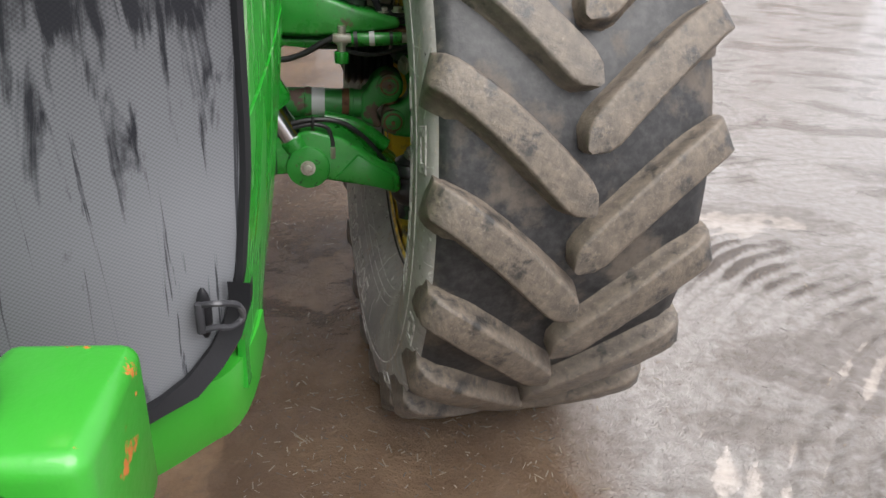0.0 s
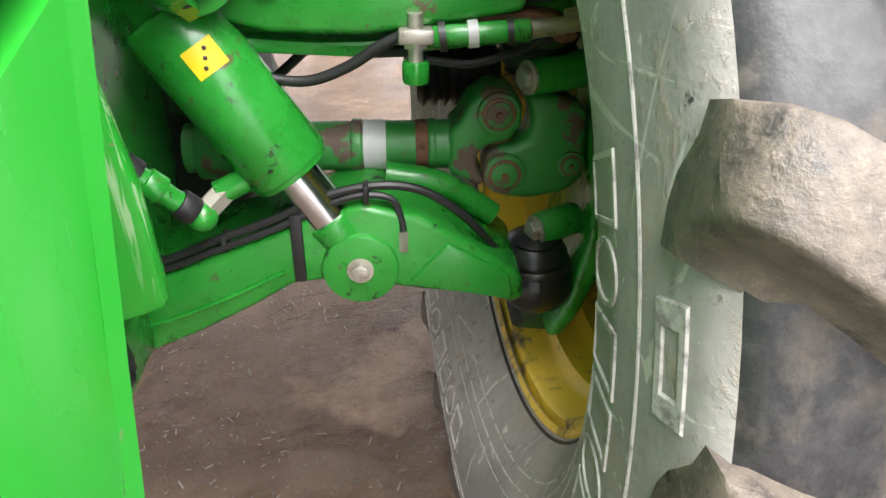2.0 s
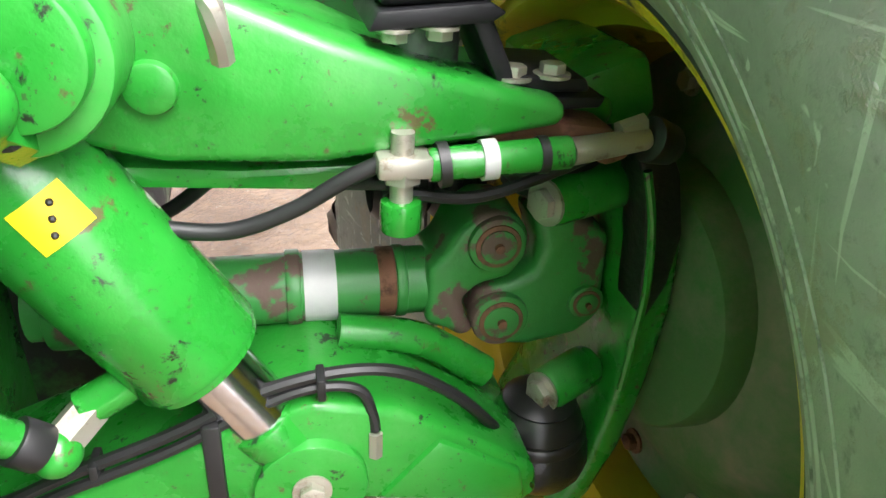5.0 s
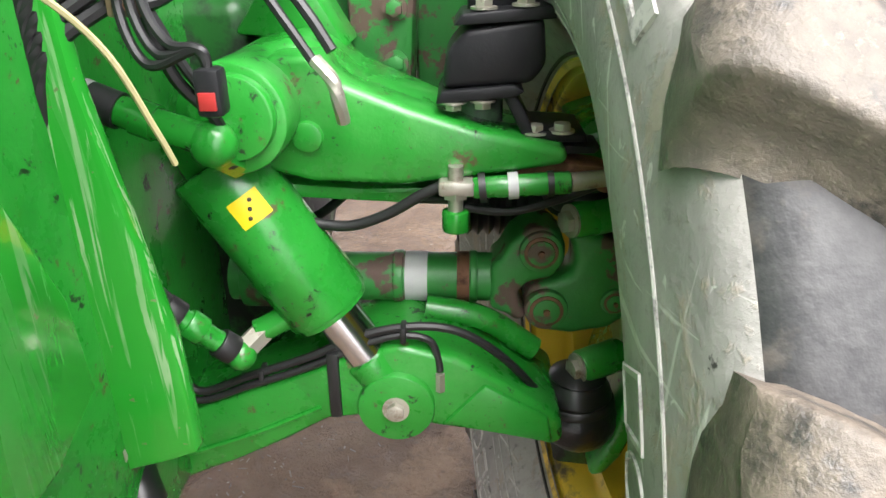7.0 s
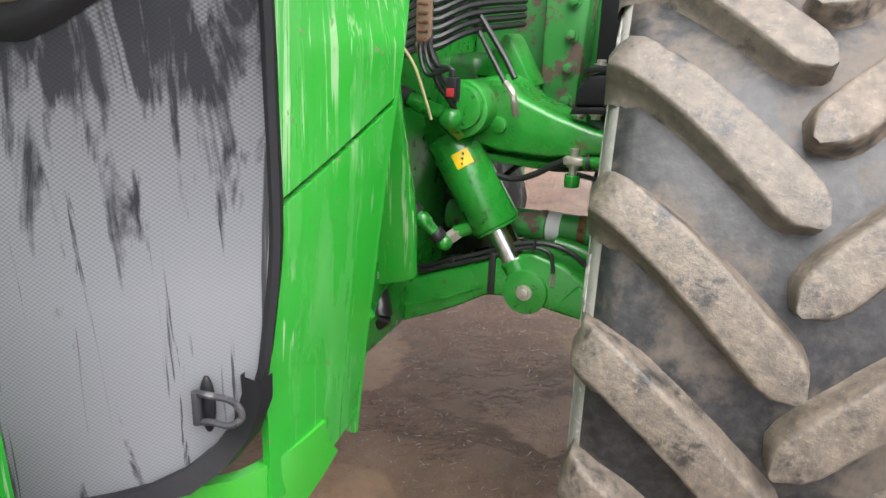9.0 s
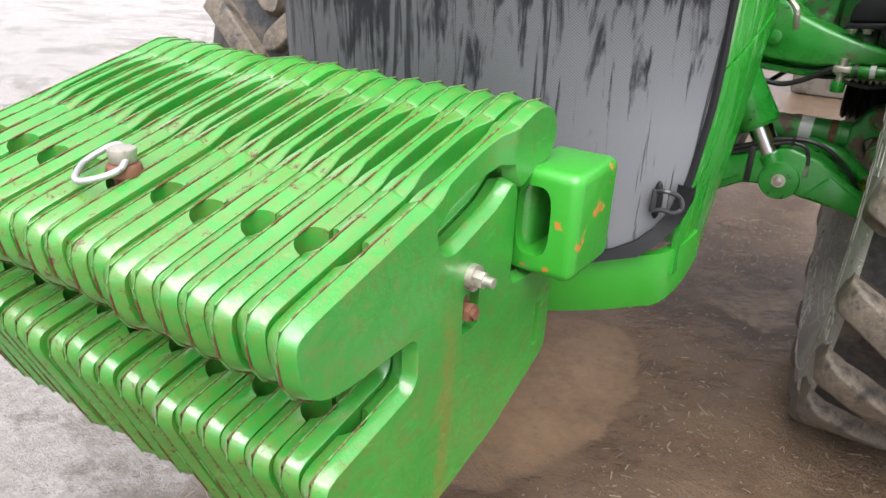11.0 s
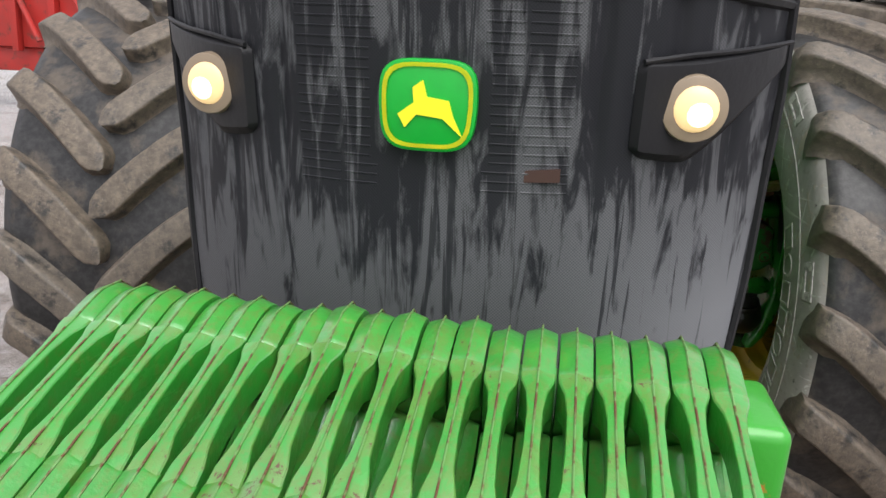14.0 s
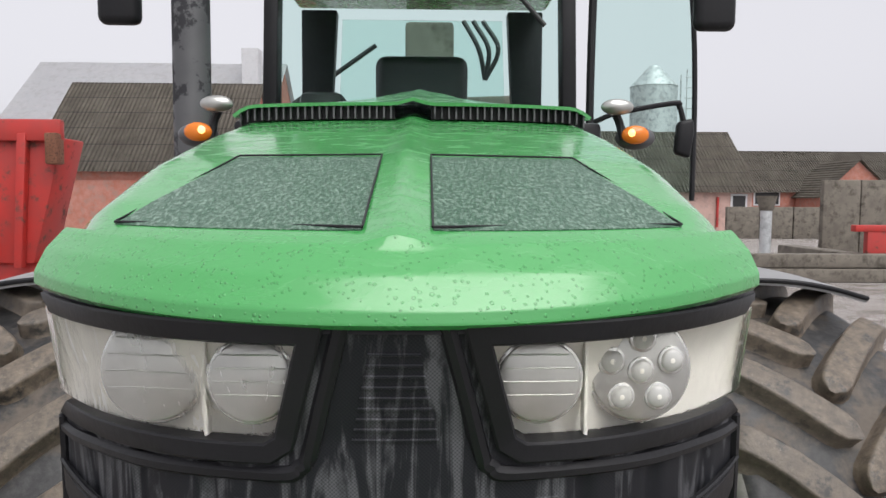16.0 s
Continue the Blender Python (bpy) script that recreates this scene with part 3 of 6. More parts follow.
def carve(bm, cut):
    """The closed mesh bm less the closed mesh cut."""
    meshes = []
    for q in (bm, cut):
        bmesh.ops.recalc_face_normals(q, faces=q.faces)
        me = bpy.data.meshes.new("tmp")
        q.to_mesh(me)
        q.free()
        meshes.append(new("tmp", me))
    md = meshes[0].modifiers.new("cut", "BOOLEAN")
    md.object, md.operation, md.solver = meshes[1], "DIFFERENCE", "MANIFOLD"
    me = bpy.data.meshes.new_from_object(meshes[0].evaluated_get(bpy.context.evaluated_depsgraph_get()))
    out = bmesh.new()
    out.from_mesh(me)
    for o in meshes:
        bpy.data.objects.remove(o)
    bpy.data.meshes.remove(me)
    return out


def hexbolt(a, d, r, h, bm=None):
    """A hexagon head at a along d with a washer."""
    a, d = Vector(a), Vector(d).normalized()
    bm = rod(a, a + d * h * 0.25, r * 1.45, seg=20, bm=bm)
    return rod(a + d * h * 0.25, a + d * h, r, seg=6, bm=bm, w=r * 0.08)


def lerp_table(table, v):
    for (a, fa), (b, fb) in zip(table, table[1:]):
        if v <= b:
            t = max(0.0, min(1.0, (v - a) / (b - a)))
            return fa + (fb - fa) * t
    return table[-1][1]


# ---- ground ----
def axis_steps(lo, hi, fine, far):
    xs, s, x = [], fine, hi
    n = round((hi - lo) / fine)
    mid = [lo + i * (hi - lo) / n for i in range(n + 1)]
    out, x, s = [], hi, fine
    while x < far:
        s *= 1.22
        x += s
        out.append(x)
    left, x, s = [], lo, fine
    while x > -far:
        s *= 1.22
        x -= s
        left.append(x)
    return list(reversed(left)) + mid + out


def ground_height(x, y):
    near = max(0.0, 1 - max(0, abs(x) - 2.5) / 6) * max(0.0, 1 - max(0, abs(y) - 3) / 8)
    h = 0.014 * noise.noise((x * 0.9, y * 0.9, 3.1)) + 0.010 * noise.noise((x * 3.1, y * 3.1, 7.7)) + 0.007 * noise.noise((x * 11, y * 11, 1.3)) + 0.004 * abs(noise.noise((x * 27, y * 27, 5.3)))
    # lug prints of turning wheels beside the tractor
    if x > 1.1 and abs(y) < 5:
        c = math.hypot(x - 4.2, y + 2.6) + 0.05 * noise.noise((x * 2, y * 2, 9))
        k = max(0.0, 1 - abs(x - 2.1) / 1.3) * (0.5 + 0.9 * noise.noise((x * 1.3, y * 1.3, 2)))
        h += 0.017 * (abs(math.sin(c * 39)) * 2 - 1) * max(0.0, k)
    # shallow hollows that hold rain water
    for px, py, rx, ry, d in ((0.02, -0.70, 0.38, 0.58, 0.032), (-0.28, 0.42, 0.20, 0.45, 0.028), (0.45, 0.40, 0.50, 0.36, 0.020), (0.80, -1.0, 0.34, 0.18, 0.018), (1.0, -1.40, 0.42, 0.16, 0.018), (0.9, -1.85, 0.5, 0.18, 0.018), (2.3, 0.9, 0.7, 0.25, 0.02), (1.62, -1.25, 0.20, 0.75, 0.016), (2.35, -0.7, 0.28, 0.6, 0.016), (1.75, 0.5, 0.25, 0.5, 0.014), (-1.5, -0.6, 0.5, 0.2, 0.015)):
        q = ((x - px) / rx) ** 2 + ((y - py) / ry) ** 2 + 0.5 * noise.noise((x * 4, y * 4, 4.4))
        if q < 1:
            h -= d * (1 - q)
    h *= near
    # standing water is level
    return h if h > -0.0135 else -0.0135 + (h + 0.0135) * 0.05


def build_ground():
    xs, ys = axis_steps(-2.2, 3.4, 0.017, 900), axis_steps(-2.6, 2.6, 0.017, 900)
    verts = [(x, y, ground_height(x, y)) for x in xs for y in ys]
    n = len(ys)
    faces = [(i * n + j, (i + 1) * n + j, (i + 1) * n + j + 1, i * n + j + 1) for i in range(len(xs) - 1) for j in range(n - 1)]
    me = bpy.data.meshes.new("ground")
    me.from_pydata(verts, [], faces)
    me.materials.append(M["ground"])
    for p in me.polygons:
        p.use_smooth = True
    tagged(new("ground", me), "wet trampled farmyard mud with brown puddles", "ground", kind="structure")


build_ground()

# ---- tractor ----
tractor = thing("tractor", "large green farm tractor with yellow wheel rims, rain-wet and muddy", "tractor")
STEER = radians(6.5)
WHEEL_X, WHEEL_Y, WHEEL_Z = 0.942, -0.085, 0.737


# the front surface of the grille and headlights
GRILLE_HALF = ((0.68, 0.38), (0.72, 0.445), (0.75, 0.48), (0.80, 0.498), (0.9, 0.51), (1.0, 0.518), (1.33, 0.521), (1.45, 0.508), (1.66, 0.492))
GRILLE_Y = ((0.68, -1.325), (1.2, -1.342), (1.5, -1.372), (1.64, -1.412))


def front(x, z, out=0.0):
    return Vector((x, lerp_table(GRILLE_Y, z) + 0.245 * (abs(x) / 0.5) ** 2.5 - out, z))


def in_poly(x, z, poly):
    inside = False
    for (x1, z1), (x2, z2) in zip(poly, poly[1:] + poly[:1]):
        if (z1 > z) != (z2 > z) and x < (x2 - x1) * (z - z1) / (z2 - z1) + x1:
            inside = not inside
    return inside


LAMP_OUT = [(0.075, 1.64), (0.118, 1.484), (0.145, 1.466), (0.56, 1.452), (0.56, 1.64)]
LAMP_IN = [(0.100, 1.615), (0.137, 1.507), (0.57, 1.487), (0.57, 1.618)]


def build_grille():
    def fn(u, v):
        z = 0.685 + v * (1.642 - 0.685)
        x = (2 * u - 1) * lerp_table(GRILLE_HALF, z)
        q = front(x, z)
        # shallow upright ribs beside the middle
        if 1.05 < z < 1.46 and abs(x) > 0.2:
            q.y += 0.011 * max(0, math.sin(abs(x) * 62)) ** 3 * min(1, (z - 1.05) / 0.2)
        return q

    def keep(u, v):
        z = 0.685 + v * (1.642 - 0.685)
        x = (2 * u - 1) * lerp_table(GRILLE_HALF, z)
        return not in_poly(abs(x), z, [(0.085, 1.63), (0.125, 1.494), (0.15, 1.478), (0.56, 1.466), (0.56, 1.63)])
    g = part("grille", sheet(fn, 150, 120, keep=keep), "grille", tractor, "black mesh front grille caked with grey dust and rain streaks")
    # rubber edge round the lower rim of the screen
    line = [front(s * lerp_table(GRILLE_HALF, z), z, 0.004) for s, z in [(1, 1.45), (1, 1.3), (1, 1.15), (1, 1.0), (1, 0.9), (1, 0.82), (1, 0.75), (1, 0.70), (0.6, 0.683), (0, 0.68), (-0.6, 0.683), (-1, 0.70), (-1, 0.75), (-1, 0.82), (-1, 0.9), (-1, 1.0), (-1, 1.15), (-1, 1.3), (-1, 1.45)]]
    part("rubber_seal", hose(line, 0.008, 4, 6), "black", g)
    # bars behind the middle, placed on the screen's face to fit the camera's view
    for k in range(9):
        z = 1.497 + k * 0.0133
        w = 0.050 - 0.0026 * k
        part("bar", hose([front(-w, z, 0.0005), front(0.0, z, 0.001), front(w, z, 0.0005)], 0.0022, 2, 6), "grille", g)
    for s in (1, -1):
        for k in range(20):
            z = 1.16 + k * 0.0135
            for x0, x1 in ((0.075, 0.125), (0.132, 0.195)):
                if z < 1.36 and x0 < 0.1 and z > 1.19:
                    x0 = 0.085
                part("bar", hose([front(s * x0, z, -0.0004), front(s * (x0 + x1) / 2, z, -0.0002), front(s * x1, z, -0.0004)], 0.0017, 2, 6), "grille", g)
        # raised border beside and under the headlight
        line = [(0.058, 1.638), (0.080, 1.555), (0.100, 1.478), (0.112, 1.462), (0.140, 1.452), (0.30, 1.445), (0.44, 1.436), (0.505, 1.432)]
        part("border", hose([front(s * x, z, -0.003) for x, z in line], 0.011, 5, 8), "black", g)
    # maker's plate behind the screen, placed in its face to fit the camera's view
    part("plate", slab([(0.135, 1.175), (0.185, 1.178), (0.185, 1.196), (0.135, 1.192)], "y", front(0.15, 1.18).y - 0.003, front(0.15, 1.18).y + 0.006, 0.0), "darkplate", g, smooth=False)
    return g


SEAT[0] = NOSE
grille = build_grille()


def strip(poly, width, s, out, thick=0.012):
    """A raised band with mitred corners that follows the edge of a polygon on the front surface."""
    own = bmesh.new()
    m = len(poly)
    pts = [Vector(p) for p in poly]
    area = sum(pts[i - 1].x * pts[i].y - pts[i].x * pts[i - 1].y for i in range(m))
    sign = 1 if area > 0 else -1
    inner = []
    for i in range(m):
        u, v = (pts[i] - pts[i - 1]).normalized(), (pts[(i + 1) % m] - pts[i]).normalized()
        nu, nv = Vector((-u.y, u.x)) * sign, Vector((-v.y, v.x)) * sign
        inner.append(pts[i] + (nu + nv) * width / max(0.35, 1 + nu.dot(nv)))
    widest = max(p.x for p in pts) - 0.001
    for i in range(m):
        j = (i + 1) % m
        if pts[i].x > widest and pts[j].x > widest:
            continue
        rows = []
        for k in range(13):
            a, b = pts[i].lerp(pts[j], k / 12), inner[i].lerp(inner[j], k / 12)
            c = a.lerp(b, 0.12)
            d = a.lerp(b, 0.9)
            rows.append([own.verts.new(front(s * q.x, q.y, o)) for q, o in ((a, out - 0.05), (a, out - 0.003), (c, out), (d, out), (b, out - 0.003), (b, out - thick - 0.03))])
        for p, q in zip(rows, rows[1:]):
            for k in range(5):
                own.faces.new((p[k], p[k + 1], q[k + 1], q[k]))
    bmesh.ops.remove_doubles(own, verts=own.verts, dist=0.0002)
    bmesh.ops.recalc_face_normals(own, faces=own.faces)
    return own


def build_headlight(s):
    clip = [(min(x, 0.516), z) for x, z in LAMP_OUT]
    inner = [(min(x, 0.492), z) for x, z in LAMP_IN]
    frame_ = part("headlight", strip(clip, 0.026, s, 0.010), "black", tractor, "headlight in a black frame with a rain-streaked clear lens")

    def back(u, v):
        z = 1.478 + v * 0.15
        x = (0.10 + u * 0.405)
        return front(s * x, z, -0.045)
    part("reflector", sheet(back, 24, 10), "reflector", frame_)
    # dividing wall between the lamps
    part("divider", slab([(s * 0.226, 1.49), (s * 0.232, 1.488), (s * 0.228, 1.62), (s * 0.224, 1.62)], "y", front(0.23, 1.56).y + 0.022, front(0.23, 1.56).y + 0.05, 0.003), "reflector", frame_)
    for cx, r in ((0.302, 0.064), (0.168, 0.049)):
        c = front(s * cx, 1.563, -0.03)
        d = Vector((0, -1, 0.05)).normalized()
        bowl = part("lamp", rod(c - d * 0.012, c + d * 0.012, r, seg=40, w=0.003), "bowl", frame_, "round clear headlamp")
        part("lamp_ring", rod(c - d * 0.012, c + d * 0.006, r + 0.004, seg=40, w=0.002), "bulb", bowl)
        if s > 0 and cx > 0.2:
            for k in range(6):
                a = k * 2 * math.pi / 5 + 0.3
                o = Vector((0.64 * r * math.cos(a), 0, 0.64 * r * math.sin(a))) if k else Vector((0, 0, 0))
                led = part("led", rod(c + o + d * 0.008, c + o + d * 0.016, 0.0185, 0.0175, 22, w=0.001), "bulb", bowl)
                part("led_lens", ball(c + o + d * 0.014, 0.0150, (1, 0.5, 1), seg=16), "clear", led)
                part("led_core", ball(c + o + d * 0.020, 0.004, (1, 0.6, 1), seg=8), "reflector", led)
        else:
            for k in range(5):
                z = c.z - r * 0.66 + k * r * 0.33
                hw = math.sqrt(max(0, r * r - (z - c.z) ** 2)) * 0.9
                part("rib", rod((c.x - hw, c.y - 0.0125, z), (c.x + hw, c.y - 0.0125, z), 0.0009, seg=8), "bowl", bowl)

    def glass(u, v):
        z0, z1 = 1.500 - 0.012 * u, 1.616 + 0.004 * u
        z = z0 + v * (z1 - z0)
        x = (0.134 - 0.036 * v) + u * (0.517 - (0.134 - 0.036 * v))
        return front(s * x, z, 0.003)
    lens = part("lens", sheet(glass, 30, 10), "lens" if s > 0 else "streaked", frame_)
    lens.visible_shadow = False

    def wrap(u, v):
        z = 1.494 + v * 0.122
        p = front(s * 0.517, z, 0.003)
        return (p.x + s * 0.012 * u, p.y + 0.075 * u, z)
    # black strip added to close the gap between the frame and the bonnet
    part("top_seal", sheet(lambda u, v: front(s * u * 0.523, 1.628 + 0.04 * v, 0.004 - 0.02 * v), 24, 3), "black", frame_)
    part("side_reflector", sheet(wrap, 6, 6), "reflector", frame_)


for side in (1, -1):
    build_headlight(side)


def build_fog_lamp(s):
    # a curved corner plate with a pointed upper tip at the edge of the screen
    def plate_at(u, v, out):
        x = 0.276 + u * 0.244
        top = 1.350 + 0.012 * u + 0.016 * u * u
        low = 1.214 - 0.012 * math.sin(min(1.0, u * 2.2) * math.pi / 2) + 0.148 * max(0.0, u - 0.34) ** 1.25 / 0.66 ** 1.25
        e = 0.012 * max(0.0, 1 - u / 0.06)
        z = low + e + v * (top - low - 2 * e)
        return front(s * x, z, out)

    def shell(u, v):
        r_ = min(u * 0.236, min(v, 1 - v) * 0.14, (1 - u) * 0.236)
        return plate_at(u, v, 0.002 + 0.016 * min(1.0, r_ / 0.012))
    plate = part("fog_lamp", sheet(shell, 40, 24), "black", tractor, "lit round fog lamp in a black plastic corner plate")
    part("rim_edge", hose([plate_at(u, 1.0, 0.012) for u in (0.03, 0.3, 0.6, 0.85, 1.0)], 0.004, 5, 6), "black", plate)
    c = front(s * 0.360, 1.284, 0.036)
    d = Vector((0.12 * s, -1, 0.0)).normalized()
    part("bezel", rod(c - d * 0.05, c + d * 0.004, 0.050, 0.046, 36, w=0.003), "bezel", plate)
    bulb = part("bulb", ball(c + d * 0.004, 0.032, (1, 0.3, 1)), "warm", plate, "glowing warm white lens")
    part("filament", ball(c + d * 0.010 + Vector((0.004 * s, 0, -0.006)), 0.018, (1, 0.35, 1)), "filament", bulb)


for side in (1, -1):
    build_fog_lamp(side)


def build_badge():
    def shield(k, out):
        pts = []
        for i in range(48):
            a = i * 2 * math.pi / 48
            c, s_ = math.cos(a), math.sin(a)
            r = (abs(c) ** 4 + abs(s_) ** 4) ** -0.25
            x, z = 0.068 * k * r * c, 0.062 * k * r * s_
            pts.append((x * (1 - 0.06 * (z < 0) * abs(z) / 0.06), z))
        return pts
    own = bmesh.new()
    y = front(0, 1.277).y
    base = part("badge", slab([(x, z + 1.277) for x, z in shield(1.0, 0)], "y", y - 0.014, y + 0.004, 0.003), "badge_green", tractor, "green and yellow shield badge")
    ringm = bmesh.new()
    o, i_ = shield(0.92, 0), shield(0.83, 0)
    vo = [ringm.verts.new((x, y - 0.0165, z + 1.277)) for x, z in o]
    vi = [ringm.verts.new((x, y - 0.0165, z + 1.277)) for x, z in i_]
    for k in range(48):
        j = (k + 1) % 48
        ringm.faces.new((vo[k], vo[j], vi[j], vi[k]))
    bmesh.ops.solidify(ringm, geom=ringm.faces[:], thickness=0.002)
    part("border", ringm, "badge_yellow", base)
    wedge = [(-0.04, -0.012), (-0.018, 0.004), (-0.02, 0.024), (-0.006, 0.034), (0.0, 0.012), (0.03, 0.008), (0.036, -0.012), (0.05, -0.04), (0.022, -0.016), (-0.014, -0.012), (-0.03, -0.03)]
    part("emblem", slab([(x, z + 1.277) for x, z in wedge], "y", y - 0.0175, y - 0.013, 0.0), "badge_yellow", base, smooth=False)


build_badge()


# hood: rows of centre y, sweep at the sides, centre z, side z, half width
HOOD = [(-1.420, 0.215, 1.634, 1.652, 0.488), (-1.428, 0.215, 1.640, 1.660, 0.493), (-1.425, 0.213, 1.655, 1.676, 0.493), (-1.395, 0.205, 1.690, 1.706, 0.488), (-1.350, 0.185, 1.722, 1.730, 0.476),
        (-1.33, 0.17, 1.731, 1.736, 0.469), (-1.20, 0.08, 1.772, 1.770, 0.462), (-0.96, 0.02, 1.846, 1.838, 0.455), (-0.65, 0.0, 1.92, 1.91, 0.45), (-0.36, 0.0, 1.98, 1.968, 0.445), (0.3, 0.0, 2.10, 2.06, 0.43), (1.02, 0.0, 2.2, 2.14, 0.40)]


def hood_at(u, v, out=0.0):
    k = v * (len(HOOD) - 1)
    i = min(int(k), len(HOOD) - 2)
    t = k - i
    yc, sw, zc, ze, hw = [a + (b - a) * t for a, b in zip(HOOD[i], HOOD[i + 1])]
    a = abs(2 * u - 1)
    x = (2 * u - 1) * hw
    y = yc + sw * a ** 2.2
    z = zc + (ze - zc) * a ** 2.5 - (0.03 * max(0, (a - 0.86) / 0.14) ** 2 if v > 0.42 else 0)
    # the spine along the middle
    if v > 0.36:
        z += 0.012 * max(0, 1 - a / 0.10)
    return Vector((x, y, z + out))


def hood_v(y):
    for i in range(len(HOOD) - 1):
        if HOOD[i][0] <= y <= HOOD[i + 1][0] and i > 4:
            return (i + (y - HOOD[i][0]) / (HOOD[i + 1][0] - HOOD[i][0])) / (len(HOOD) - 1)
    return 1.0


def build_hood():
    h = part("hood", sheet(lambda u, v: hood_at(u, v), 60, 80, thick=0.012), "hood", tractor, "rain-beaded green bonnet with a ridge along its middle")
    for s in (1, -1):
        # side skirts that fall from the shoulder
        def skirt(u, v):
            p = hood_at(0.5 + s * 0.5, 0.56 + 0.44 * u)
            drop = 0.10
            return (p.x - s * (0.01 + 0.03 * v), p.y, p.z - drop * v)
        part("side_skirt", sheet(skirt, 40, 6, thick=0.01), "panel", h)
        # rain-filled mesh panels
        def mesh(u, v):
            y = -1.315 + v * 0.355
            x = (0.042 + u * (0.335 - 0.09 * v)) * s
            vv = hood_v(y)
            hw = 0.46
            return hood_at(0.5 + 0.5 * x / hw, vv, 0.0015)
        part("vent_screen", sheet(mesh, 24, 16, thick=0.003), "wetmesh", h, "fine mesh screen full of rain drops")
        def rim_line(k):
            u, v = ((0, 0), (1, 0), (1, 1), (0, 1), (0, 0))[k]
            q = mesh(u, v)
            q.z += 0.003
            return q
        for a, b in zip(range(4), range(1, 5)):
            part("screen_edge", rod(rim_line(a), rim_line(b), 0.0018, seg=6), "black", h)
        # the louvre across the hood
        def slot(u, v):
            p = hood_at(0.5 + s * (0.05 + 0.42 * u), hood_v(-0.40))
            return (p.x, p.y - 0.004, p.z + 0.002 + 0.04 * v)
        part("louvre", sheet(slot, 20, 2, thick=0.006), "black", h)
        for k in range(22):
            p = hood_at(0.5 + s * (0.06 + 0.41 * k / 21), hood_v(-0.40))
            part("louvre_fin", box((p.x - 0.002, p.y - 0.024, p.z + 0.002), (p.x + 0.002, p.y - 0.006, p.z + 0.040), 0.0), "stack", h, smooth=False)

        def lip(u, v):
            p = hood_at(0.5 + s * 0.49 * u * (1 - 0.16 * v), hood_v(-0.40))
            return (p.x, p.y - 0.03 + 1.5 * v, p.z + 0.044 - 0.004 * (1 - v) + 0.25 * v * (1 - 0.85 * u ** 2.6))
        part("louvre_lip", sheet(lip, 24, 14, thick=0.008), "hood", h)


build_hood()


SEAT[0] = Matrix.Identity(4)


